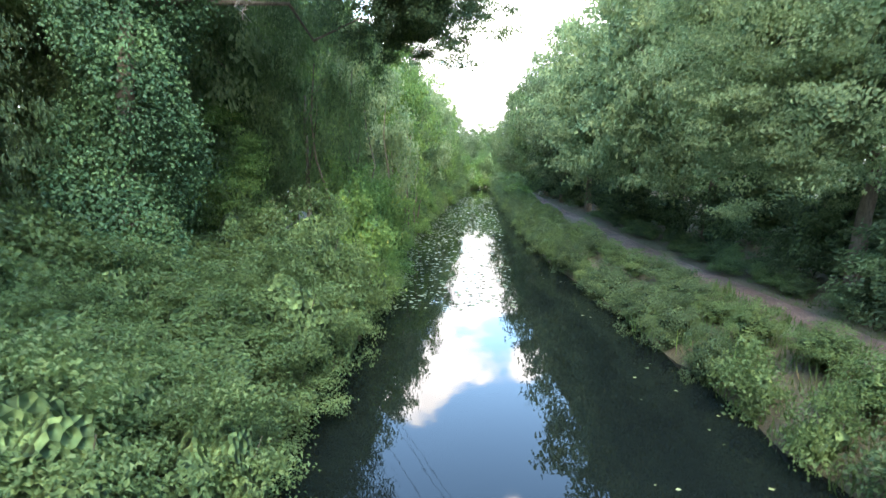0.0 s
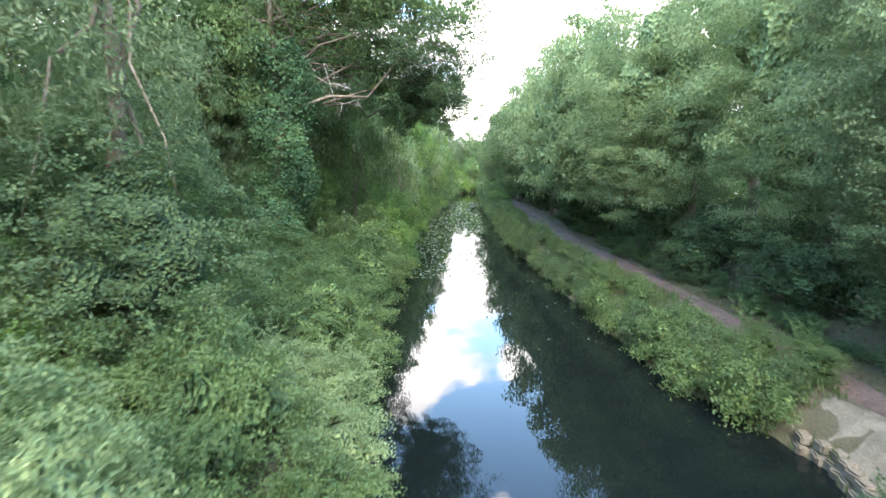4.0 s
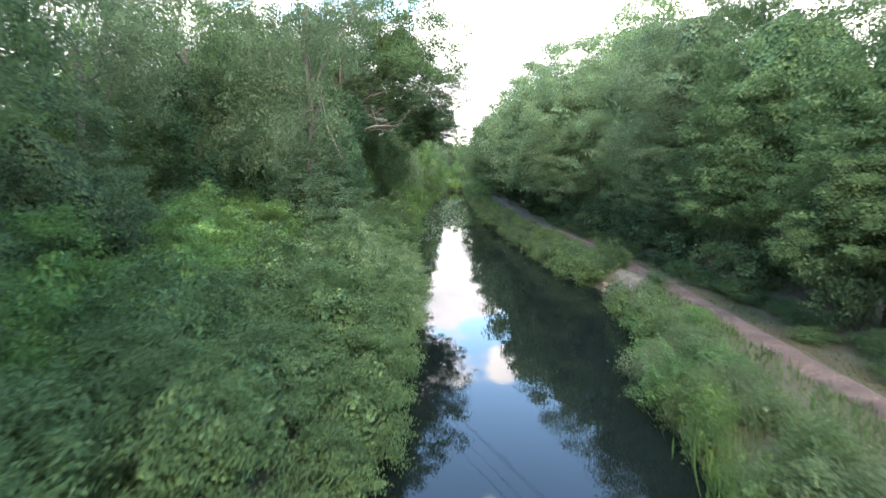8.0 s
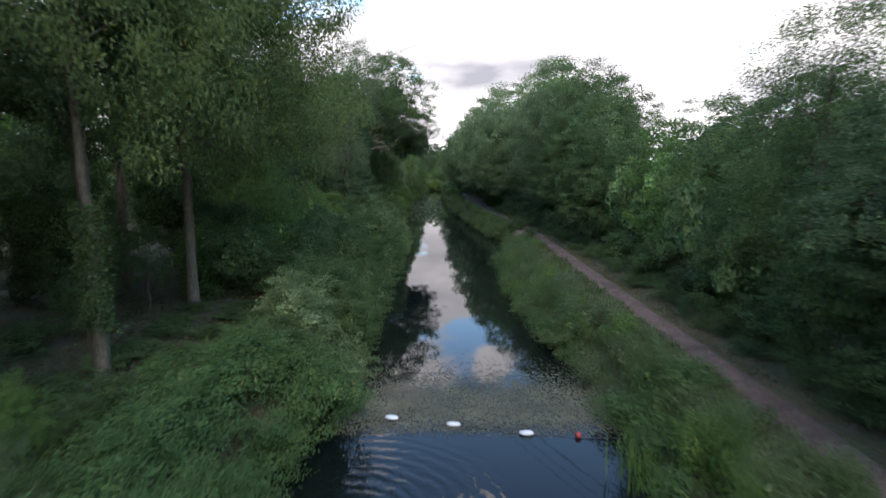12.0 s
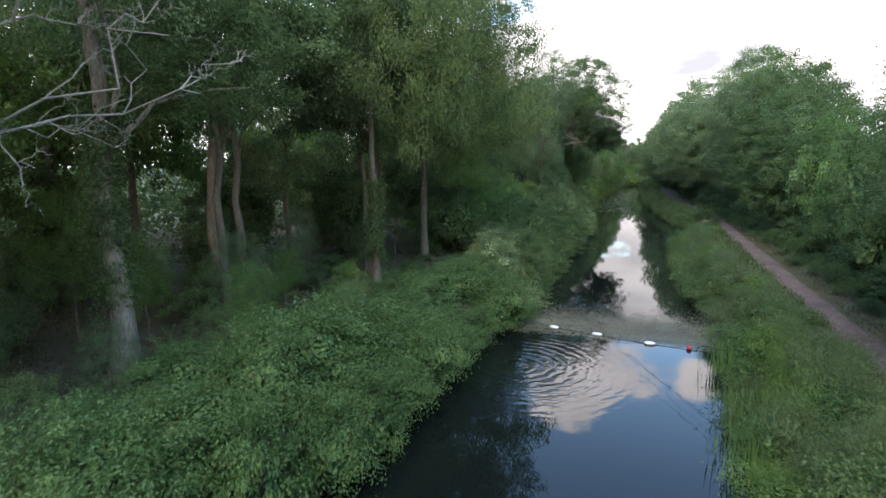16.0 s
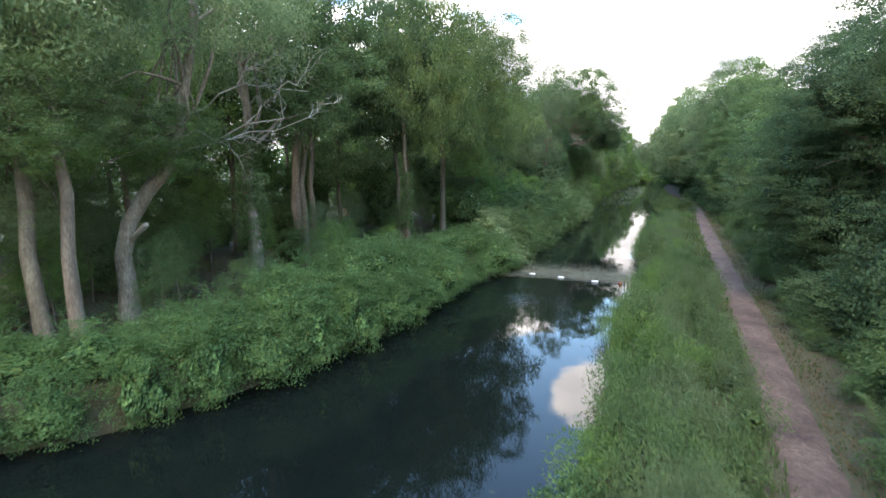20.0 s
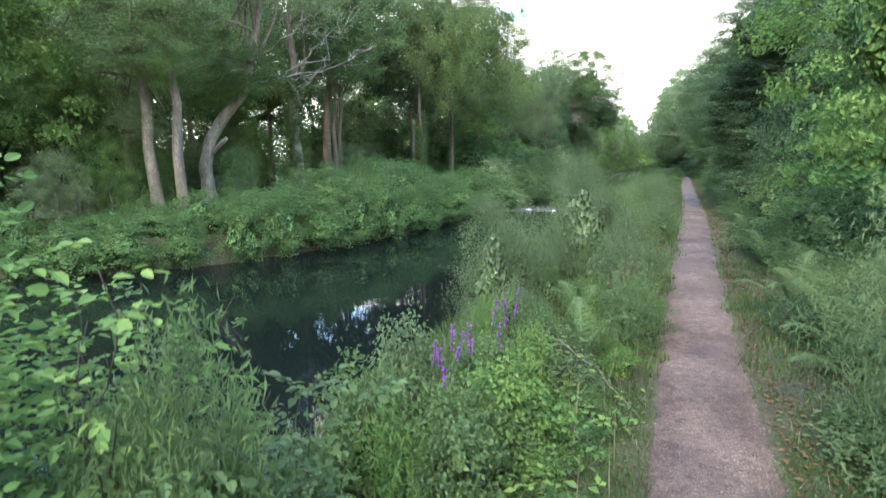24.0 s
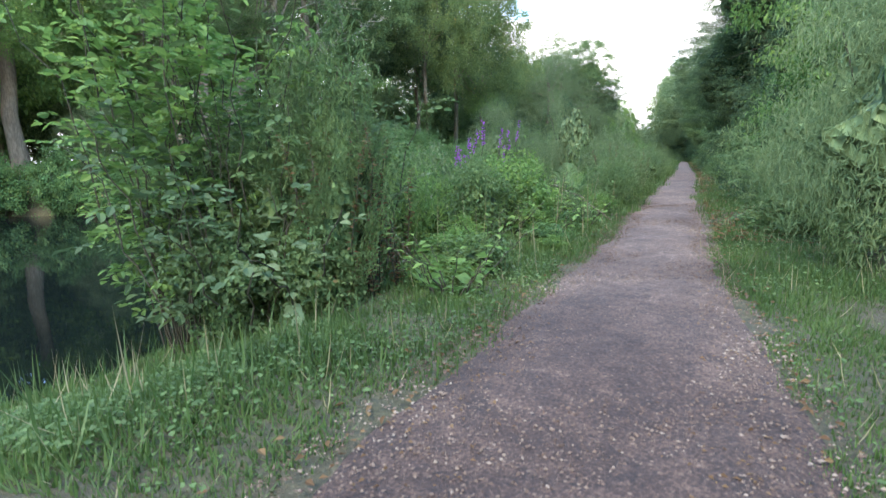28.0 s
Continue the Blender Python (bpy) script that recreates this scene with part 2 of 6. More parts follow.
def ground_material():
    m, nt, p, out = shader("earth_and_litter")
    n = noise_node(nt, 0.55, 6, 0.6)
    f = noise_node(nt, 24, 8, 0.78)
    soil = ramp_node(nt, [(0.32, (0.030, 0.023, 0.011)), (0.52, (0.076, 0.058, 0.027)), (0.70, (0.15, 0.116, 0.054))])
    turf = ramp_node(nt, [(0.32, (0.024, 0.022, 0.009)), (0.5, (0.064, 0.058, 0.021)), (0.70, (0.14, 0.112, 0.048))])
    nt.links.new(f.outputs["Fac"], soil.inputs[0]); nt.links.new(f.outputs["Fac"], turf.inputs[0])
    mask = nt.nodes.new("ShaderNodeMapRange"); mask.inputs["From Min"].default_value, mask.inputs["From Max"].default_value = 0.40, 0.60
    nt.links.new(n.outputs["Fac"], mask.inputs["Value"])
    mix = nt.nodes.new("ShaderNodeMix"); mix.data_type = "RGBA"
    nt.links.new(mask.outputs[0], mix.inputs[0]); nt.links.new(soil.outputs[0], mix.inputs[6]); nt.links.new(turf.outputs[0], mix.inputs[7])
    nt.links.new(mix.outputs[2], p.inputs["Base Color"])
    p.inputs["Roughness"].default_value = 0.95
    bump_node(nt, f.outputs["Fac"], p, 0.8, 0.05)
    return m


PATH_Z = 0.95


def path_material():
    m, nt, p, out = shader("trodden_gravel")
    big = noise_node(nt, 0.9, 6, 0.65)
    mid = noise_node(nt, 9, 6, 0.7)
    fine = noise_node(nt, 75, 6, 0.8)
    co = nt.nodes.new("ShaderNodeTexCoord")
    v = nt.nodes.new("ShaderNodeTexVoronoi"); v.inputs["Scale"].default_value = 48
    nt.links.new(co.outputs["Object"], v.inputs["Vector"])
    blend = nt.nodes.new("ShaderNodeMath"); blend.operation = "MULTIPLY_ADD"; blend.inputs[1].default_value = 0.25
    half = nt.nodes.new("ShaderNodeMath"); half.operation = "MULTIPLY"; half.inputs[1].default_value = 0.75
    nt.links.new(fine.outputs["Fac"], half.inputs[0])
    nt.links.new(mid.outputs["Fac"], blend.inputs[0]); nt.links.new(half.outputs[0], blend.inputs[2])
    base = ramp_node(nt, [(0.38, (0.016, 0.009, 0.005)), (0.46, (0.070, 0.039, 0.025)), (0.53, (0.138, 0.082, 0.054)), (0.62, (0.31, 0.204, 0.142))])
    nt.links.new(blend.outputs[0], base.inputs[0])
    sep = nt.nodes.new("ShaderNodeSeparateColor")
    nt.links.new(v.outputs["Color"], sep.inputs[0])
    stone = ramp_node(nt, [(0.0, (0.020, 0.011, 0.006)), (0.6, (0.165, 0.098, 0.062)), (1.0, (0.46, 0.345, 0.245))])
    nt.links.new(sep.outputs[0], stone.inputs[0])
    some = nt.nodes.new("ShaderNodeMath"); some.operation = "GREATER_THAN"; some.inputs[1].default_value = 0.45
    nt.links.new(sep.outputs[1], some.inputs[0])
    near = nt.nodes.new("ShaderNodeMapRange"); near.inputs["From Min"].default_value, near.inputs["From Max"].default_value = 0.18, 0.36
    near.inputs["To Min"].default_value, near.inputs["To Max"].default_value = 0.9, 0.0
    nt.links.new(v.outputs["Distance"], near.inputs["Value"])
    mask = nt.nodes.new("ShaderNodeMath"); mask.operation = "MULTIPLY"
    nt.links.new(some.outputs[0], mask.inputs[0]); nt.links.new(near.outputs[0], mask.inputs[1])
    mix = nt.nodes.new("ShaderNodeMix"); mix.data_type = "RGBA"
    nt.links.new(mask.outputs[0], mix.inputs[0]); nt.links.new(base.outputs[0], mix.inputs[6]); nt.links.new(stone.outputs[0], mix.inputs[7])
    patch = ramp_node(nt, [(0.36, (0.50, 0.45, 0.42)), (0.60, (1.0, 1.0, 1.0))])
    nt.links.new(big.outputs["Fac"], patch.inputs[0])
    mul = nt.nodes.new("ShaderNodeMix"); mul.data_type = "RGBA"; mul.blend_type = "MULTIPLY"; mul.inputs[0].default_value = 1.0
    nt.links.new(mix.outputs[2], mul.inputs[6]); nt.links.new(patch.outputs[0], mul.inputs[7])
    # a damp, darker stretch
    off = nt.nodes.new("ShaderNodeVectorMath"); off.operation = "DISTANCE"; off.inputs[1].default_value = (10.7, -72.6, PATH_Z)
    nt.links.new(co.outputs["Object"], off.inputs[0])
    ragged = nt.nodes.new("ShaderNodeMath"); ragged.operation = "MULTIPLY_ADD"; ragged.inputs[1].default_value = 5.0
    nt.links.new(big.outputs["Fac"], ragged.inputs[0]); nt.links.new(off.outputs["Value"], ragged.inputs[2])
    dry = nt.nodes.new("ShaderNodeMapRange"); dry.interpolation_type = "SMOOTHSTEP"
    dry.inputs["From Min"].default_value, dry.inputs["From Max"].default_value = 3.4, 8.0
    nt.links.new(ragged.outputs[0], dry.inputs["Value"])
    wet = ramp_node(nt, [(0.0, (0.60, 0.52, 0.48)), (1.0, (1.0, 1.0, 1.0))])
    nt.links.new(dry.outputs[0], wet.inputs[0])
    damp = nt.nodes.new("ShaderNodeMix"); damp.data_type = "RGBA"; damp.blend_type = "MULTIPLY"; damp.inputs[0].default_value = 1.0
    nt.links.new(mul.outputs[2], damp.inputs[6]); nt.links.new(wet.outputs[0], damp.inputs[7])
    nt.links.new(damp.outputs[2], p.inputs["Base Color"])
    p.inputs["Roughness"].default_value = 0.9
    bump_node(nt, blend.outputs[0], p, 0.8, 0.012)
    return m


def water_material():
    m, nt, p, out = shader("canal_water")
    p.inputs["Base Color"].default_value = (0.004, 0.006, 0.005, 1)
    p.inputs["Roughness"].default_value = 0.015
    p.inputs["IOR"].default_value = 1.333
    n = noise_node(nt, 2.2, 3, 0.5)
    # rings that spread from one spot by the boom
    co = nt.nodes.new("ShaderNodeTexCoord")
    off = nt.nodes.new("ShaderNodeVectorMath"); off.operation = "DISTANCE"; off.inputs[1].default_value = (-0.2, -39.2, 0.0)
    nt.links.new(co.outputs["Object"], off.inputs[0])
    wob = nt.nodes.new("ShaderNodeMath"); wob.operation = "MULTIPLY_ADD"; wob.inputs[1].default_value = 0.5
    nt.links.new(n.outputs["Fac"], wob.inputs[0]); nt.links.new(off.outputs["Value"], wob.inputs[2])
    sn = nt.nodes.new("ShaderNodeMath"); sn.operation = "SINE"
    fr = nt.nodes.new("ShaderNodeMath"); fr.operation = "MULTIPLY"; fr.inputs[1].default_value = 17.0
    nt.links.new(wob.outputs[0], fr.inputs[0]); nt.links.new(fr.outputs[0], sn.inputs[0])
    fade = nt.nodes.new("ShaderNodeMapRange"); fade.interpolation_type = "SMOOTHSTEP"
    fade.inputs["From Min"].default_value, fade.inputs["From Max"].default_value = 1.2, 4.6
    fade.inputs["To Min"].default_value, fade.inputs["To Max"].default_value = 0.0034, 0.0
    nt.links.new(off.outputs["Value"], fade.inputs["Value"])
    amp = nt.nodes.new("ShaderNodeMath"); amp.operation = "MULTIPLY"
    nt.links.new(sn.outputs[0], amp.inputs[0]); nt.links.new(fade.outputs[0], amp.inputs[1])
    sm = nt.nodes.new("ShaderNodeMath"); sm.operation = "MULTIPLY_ADD"; sm.inputs[1].default_value = 0.0012
    nt.links.new(n.outputs["Fac"], sm.inputs[0]); nt.links.new(amp.outputs[0], sm.inputs[2])
    bump_node(nt, sm.outputs[0], p, 1.0, 1.0)
    return m


def plain(name, col, rough=0.5, metal=0.0, vary=0.12):
    m, nt, p, out = shader(name)
    n = noise_node(nt, 9, 5, 0.65)
    lo = tuple(c * (1 - 2.5 * vary) for c in col)
    r = ramp_node(nt, [(0.3, lo), (0.6, col)])
    nt.links.new(n.outputs["Fac"], r.inputs[0]); nt.links.new(r.outputs[0], p.inputs["Base Color"])
    p.inputs["Roughness"].default_value, p.inputs["Metallic"].default_value = rough, metal
    return m


STONE = leaf_material("gravel_stone", (0.034, 0.019, 0.012), (0.125, 0.076, 0.050), (0.30, 0.225, 0.160), rough=0.85, through_light=0.0)
EARTH, GRAVEL, WATER = ground_material(), path_material(), water_material()
WHITE, RED, CABLE = plain("weathered_white_plastic", (0.62, 0.62, 0.58), 0.5), plain("red_plastic", (0.32, 0.035, 0.025), 0.5), plain("black_cable", (0.03, 0.03, 0.03), 0.6)


# ---------------------------------------------------------------- mesh helpers
rng = np.random.default_rng(7)


def mesh_of(name, verts, faces, mat, smooth=False):
    """A mesh from arrays; all faces have the same number of corners."""
    me = bpy.data.meshes.new(name)
    verts, faces = np.asarray(verts, np.float32), np.asarray(faces, np.int32)
    k = faces.shape[1]
    me.vertices.add(len(verts)); me.vertices.foreach_set("co", verts.ravel())
    me.loops.add(faces.size); me.loops.foreach_set("vertex_index", faces.ravel())
    me.polygons.add(len(faces))
    me.polygons.foreach_set("loop_start", np.arange(0, faces.size, k, dtype=np.int32))
    me.polygons.foreach_set("use_smooth", np.full(len(faces), smooth))
    me.update(calc_edges=True)
    me.materials.append(mat)
    return me


def unit(v):
    return v / np.maximum(np.linalg.norm(v, axis=-1, keepdims=True), 1e-9)


def leaf_arrays(P, D, N, L, W, fold=0.25):
    """Folded, pointed leaves: root P, way D, face N, length L, width W."""
    D = unit(D)
    S = unit(np.cross(D, N))
    N = np.cross(S, D)
    L, W = np.broadcast_to(L, len(P))[:, None], np.broadcast_to(W, len(P))[:, None]
    mid = P + D * L * 0.42
    V = np.stack([P, mid + S * W / 2 + N * W * fold, P + D * L - N * L * 0.08, mid - S * W / 2 + N * W * fold], 1)
    return V.reshape(-1, 3)


def oval_mesh(name, P, D, N, L, W, mat):
    """Oval leaves with a midrib, for plants close to the path."""
    D = unit(D)
    S = unit(np.cross(D, N))
    N = np.cross(S, D)
    L, W = np.broadcast_to(L, len(P))[:, None], np.broadcast_to(W, len(P))[:, None]
    rows = [(0, 0), (0.22, 0.40), (0.52, 0.5), (0.82, 0.27), (1, 0), (0.82, -0.27), (0.52, -0.5), (0.22, -0.40)]
    V = np.stack([P + D * L * a + S * W * b + N * (W * abs(b) * 0.35 - L * 0.12 * a * a) for a, b in rows], 1).reshape(-1, 3)
    f = np.array([(0, 1, 2, 3, 4), (4, 5, 6, 7, 0)])
    return mesh_of(name, V, (f[None] + 8 * np.arange(len(P))[:, None, None]).reshape(-1, 5), mat)


def leaf_mesh(name, V, mat, corners=4):
    return mesh_of(name, V, np.arange(len(V)).reshape(-1, corners), mat)


def puffs(C, O, count, sigma, flat, L, W, droop=0.3, up=0.4, spread=1.25):
    """Leaves in clumps round the points C whose outward ways are O."""
    n = len(C)
    c, o = np.repeat(C, count, 0), np.repeat(O, count, 0)
    off = rng.normal(0, 1, (n * count, 3)) * sigma * np.array([1, 1, flat])
    P = c + off
    N = unit(o * 0.7 + np.array([0, 0, up]) + rng.normal(0, spread * 0.5, P.shape))
    R = rng.normal(0, 1, P.shape)
    D = unit(np.cross(N, R) + o * 0.35 + np.array([0, 0, -droop]))
    l = L * rng.uniform(0.65, 1.25, len(P))
    return leaf_arrays(P, D, N, l, l * (W / L))


def lobes_for(count, radius, low=-0.55, r0=0.22, r1=0.42, seed=0, heart=0.5):
    g = np.random.default_rng(seed)
    out = [(np.zeros(3), radius * heart)]
    for i in range(count):
        a = 2.4 * i + g.uniform(-0.6, 0.6)
        z = low + (0.98 - low) * ((i + 0.5) / count) + g.uniform(-0.14, 0.14)
        ring = math.sqrt(max(0.06, 1 - min(1, abs(z)) ** 2)) * g.uniform(0.42, 0.80)
        r = radius * g.uniform(r0, r1)
        out.append((np.array([math.cos(a) * ring, math.sin(a) * ring, z * 0.78]) * radius, r))
    return out


def crown_points(lobes, per_area, seed):
    g = np.random.default_rng(seed)
    C, O = [], []
    for i, (c, r) in enumerate(lobes):
        n = max(6, int(per_area * r * r))
        d = unit(g.normal(0, 1, (n, 3)) + np.array([0, 0, 0.12]))
        p = c + d * r * g.uniform(0.80, 1.12, (n, 1))
        keep = np.ones(n, bool)
        for j, (c2, r2) in enumerate(lobes):
            if j != i:
                keep &= np.linalg.norm(p - c2, axis=1) > r2 * 0.78
        C.append(p[keep]); O.append(d[keep])
    return np.concatenate(C), np.concatenate(O)


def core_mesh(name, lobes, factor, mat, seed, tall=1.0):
    """The solid filler of a crown, added to block see-through and darken gaps: one skin drawn inside its lobes."""
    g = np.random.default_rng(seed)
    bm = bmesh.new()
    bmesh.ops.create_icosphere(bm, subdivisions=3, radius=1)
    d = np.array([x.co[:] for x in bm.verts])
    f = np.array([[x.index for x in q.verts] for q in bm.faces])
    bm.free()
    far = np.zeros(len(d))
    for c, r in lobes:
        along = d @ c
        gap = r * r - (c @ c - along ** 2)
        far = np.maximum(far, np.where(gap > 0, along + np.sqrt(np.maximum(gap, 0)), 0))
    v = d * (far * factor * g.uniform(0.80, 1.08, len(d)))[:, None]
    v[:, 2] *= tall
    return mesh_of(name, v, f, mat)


def crown_kind(name, radius, count, per_area, leaves, sigma, L, W, seed, droop=0.3, up=0.4, flat=0.6, low=-0.55, r0=0.22, r1=0.42, core=0.66, heart=0.5, tall=1.0):
    lobes = lobes_for(count, radius, low, r0, r1, seed, heart)
    C, O = crown_points(lobes, per_area, seed + 100)
    C[:, 2] *= tall
    V = puffs(C, O, leaves, sigma, flat, L, W, droop, up)
    me = leaf_mesh(name, V, LEAF["mid"])
    inner = core_mesh(name + "_inner", lobes, core, INNER, seed, tall) if core else None
    return me, inner


def tube_mesh(name, pts, radii, mat, sides=8, knots=0.06, seed=0):
    g = np.random.default_rng(seed)
    pts, radii = np.asarray(pts, float), np.asarray(radii, float)
    t = unit(np.gradient(pts, axis=0))
    ref = np.array([0.31, 0.17, 0.05]) if abs(t[0][2]) > 0.8 else np.array([0, 0, 1.0])
    s = unit(np.cross(t, ref)); q = np.cross(s, t)
    a = np.linspace(0, 2 * math.pi, sides, endpoint=False)
    ring = s[:, None, :] * np.cos(a)[None, :, None] + q[:, None, :] * np.sin(a)[None, :, None]
    V = pts[:, None, :] + ring * (radii[:, None, None] * g.uniform(1 - knots, 1 + knots, (len(pts), sides, 1)))
    V = V.reshape(-1, 3)
    F = []
    for i in range(len(pts) - 1):
        for j in range(sides):
            F.append((i * sides + j, i * sides + (j + 1) % sides, (i + 1) * sides + (j + 1) % sides, (i + 1) * sides + j))
    V = np.concatenate([V, pts[-1:]])
    e = len(V) - 1
    for j in range(0, sides):
        F.append(((len(pts) - 1) * sides + j, (len(pts) - 1) * sides + (j + 1) % sides, e, e))
    me = bpy.data.meshes.new(name)
    me.from_pydata(V.tolist(), [], [f if f[2] != f[3] else f[:3] for f in F])
    for p in me.polygons:
        p.use_smooth = True
    me.materials.append(mat)
    return me


def bend(a, b, n=6, sag=0.0, wob=0.06, seed=0):
    g = np.random.default_rng(seed)
    a, b = np.asarray(a, float), np.asarray(b, float)
    t = np.linspace(0, 1, n)[:, None]
    p = a + (b - a) * t
    w = g.normal(0, 1, (n, 3)) * np.linalg.norm(b - a) * wob
    w[0] = 0
    p = p + w * np.sin(t * math.pi * 0.9)
    p[:, 2] += sag * (np.sin(t[:, 0] * math.pi))
    return p


def child(name, me, parent, label="", mat=None, loc=(0, 0, 0), scale=(1, 1, 1), rz=0.0):
    ob = new(name, me)
    ob.parent = parent
    ob.location, ob.scale, ob.rotation_euler = loc, scale, (0, 0, radians(rz))
    if mat:
        ob.material_slots[0].link = "OBJECT"
        ob.material_slots[0].material = mat
    if label:
        tagged(ob, label)
    return ob


def root(name, x, y, z, label, category, group="", kind=""):
    ob = new(name)
    ob.empty_display_size = 0.2
    ob.location = (x, y, z)
    return tagged(ob, label, category, group, kind)


def thing(name, me, label, category, group="", kind=""):
    return tagged(new(name, me), label, category, group, kind)


# ---------------------------------------------------------------- lie of the land
LEFT_Y = [-400, -110, -80, -70, -66, -61.6, -60, -57.8, -54.5, -49, -45, -38, -34, -28, -18, -11, -5, 3, 8.7, 16.5, 24, 33, 50, 70, 100, 130, 400]
LEFT_X = [-14, -18, -23, -21, -17, -9.8, -7.4, -4.9, -3.4, -2.3, -2.1, -2.4, -1.3, -1.7, -2.0, -1.7, -2.1, -2.4, -3.4, -3.4, -4.0, -4.5, -4.2, -3.4, -2.9, -2.8, -2.8]
RIGHT_Y = [-400, -90, -72.5, -70.3, -68.8, -67, -64, -59, -52, -45, -40, -35, -30, -27, -22, -16, -11, -8, -4, 0, 2, 4, 8.5, 15, 21, 26, 48, 60, 100, 400]
RIGHT_X = [6.2, 6.2, 6.6, 7.05, 6.9, 6.5, 5.9, 6.3, 6.8, 6.3, 6.4, 6.9, 6.4, 5.7, 5.8, 5.5, 5.9, 6.9, 7.0, 7.9, 7.0, 6.3, 5.5, 4.8, 4.3, 3.3, 2.4, 1.9, 1.4, 1.4]
PATH_Y = [-400, -90, -72, -60, -45, -28, -10, -2, 5, 12, 18, 25, 50, 80, 400]
PATH_X = [10.6, 10.65, 10.68, 10.55, 10.55, 10.22, 9.95, 9.85, 9.4, 8.85, 8.3, 7.5, 6.1, 5.5, 5.3]
PATH_Z = 0.95


def wave(x, y, s=1.0):
    return np.sin(x * 0.9 * s + 1.3) * np.cos(y * 0.7 * s - 0.4) + 0.6 * np.sin(x * 2.1 * s - y * 1.7 * s) + 0.4 * np.cos(x * 3.7 * s + y * 4.3 * s)


def smooth01(v):
    v = np.clip(v, 0, 1)
    return v * v * (3 - 2 * v)


def height(x, y):
    x, y = np.asarray(x, float), np.asarray(y, float)
    xl = np.interp(y, LEFT_Y, LEFT_X) + 0.12 * wave(y * 0 + 3, y, 1.6)
    xr = np.interp(y, RIGHT_Y, RIGHT_X) + 0.12 * wave(y * 0 + 9, y, 1.9)
    pc = np.interp(y, PATH_Y, PATH_X)
    left = -0.5 + 1.45 * smooth01((xl - x + 0.35) / 1.6) + 0.10 * wave(x, y, 0.5) * smooth01((xl - x - 0.8) / 2)
    run = np.maximum(pc - 0.9 - xr, 0.8)
    right = -0.5 + 0.85 * smooth01((x - xr + 0.35) / 0.7) + 0.60 * smooth01((x - xr - 0.2) / (run * 0.85))
    right += 0.05 * wave(x, y, 0.9) * smooth01((x - xr - 0.5) / 1.5) * smooth01((np.abs(x - pc) - 0.6) / 0.8)
    right += 0.55 * smooth01((x - pc - 1.2) / 5.0)
    right -= 0.05 * smooth01(1.15 - np.abs(x - pc) / 0.75)
    mid = (xl + xr) / 2
    return np.where(x < mid, left, right)


def axis(lo, hi, step, far):
    core = np.arange(lo, hi + step / 2, step)
    return np.concatenate([[-far, -600, -250, lo - 40, lo - 15, lo - 5], core, [hi + 5, hi + 15, hi + 40, 250 + hi, 600 + hi, far]])


def sheet(name, xs, ys, zf, mat):
    X, Y = np.meshgrid(xs, ys)
    V = np.stack([X.ravel(), Y.ravel(), zf(X, Y).ravel()], 1)
    nx, ny = len(xs), len(ys)
    i = (np.arange(ny - 1)[:, None] * nx + np.arange(nx - 1)[None]).ravel()
    return mesh_of(name, V, np.stack([i, i + 1, i + nx + 1, i + nx], 1), mat, True)


def land():
    gx = axis(-26, 18, 0.35, 2500)
    gy = axis(-92, 70, 0.6, 2500)
    thing("ground", sheet("ground", gx, gy, height, EARTH), "dark earth and turf of the canal banks and wood floor", "ground", kind="structure")
    ys = np.concatenate([np.arange(-110, 160, 1.0), [200, 300, 390]])
    xl, xr = np.interp(ys, LEFT_Y, LEFT_X) - 0.9, np.interp(ys, RIGHT_Y, RIGHT_X) + 0.9
    V = np.concatenate([np.stack([xl, ys, 0 * ys], 1), np.stack([xr, ys, 0 * ys], 1)])
    n = len(ys)
    i = np.arange(n - 1)
    thing("water", mesh_of("water", V, np.stack([i, i + n, i + n + 1, i + 1], 1), WATER, True), "still dark canal water mirroring clouds and trees", "water", kind="structure")
    # towpath: a low crowned strip with ragged edges
    ys = np.concatenate([np.arange(-100, -50, 0.12), np.arange(-50, 90, 0.5)])
    pc = np.interp(ys, PATH_Y, PATH_X)
    cols = np.linspace(-1, 1, 9)
    wide = 0.57 + 0.26 * np.exp(-((ys + 72.0) / 2.6) ** 2)
    V = []
    for c in cols:
        edge = abs(c) ** 3
        w = wide * (1 + 0.10 * edge * (np.sin(ys * 1.1 + c * 5) + 0.5 * np.sin(ys * 4.3 - c * 3) + 0.5 * np.sin(ys * 11.7 + c)) * 0.6)
        x = pc + c * w
        V.append(np.stack([x, ys, PATH_Z + 0.022 - 0.075 * c ** 4 + 0.008 * wave(x * 3, ys * 3, 1)], 1))
    V = np.stack(V, 1).reshape(-1, 3)
    k, n = len(cols), len(ys)
    i = (np.arange(n - 1)[:, None] * k + np.arange(k - 1)[None]).ravel()
    thing("path", mesh_of("path", V, np.stack([i, i + 1, i + k + 1, i + k], 1), GRAVEL, True), "trodden pinkish gravel towpath beside the canal", "path", kind="structure")


SOIL = rough_material("bare_earth", [(0.3, (0.055, 0.043, 0.027)), (0.5, (0.13, 0.102, 0.066)), (0.7, (0.22, 0.178, 0.122))], 2.2, 0.7, 30, 0.95, 0.03)


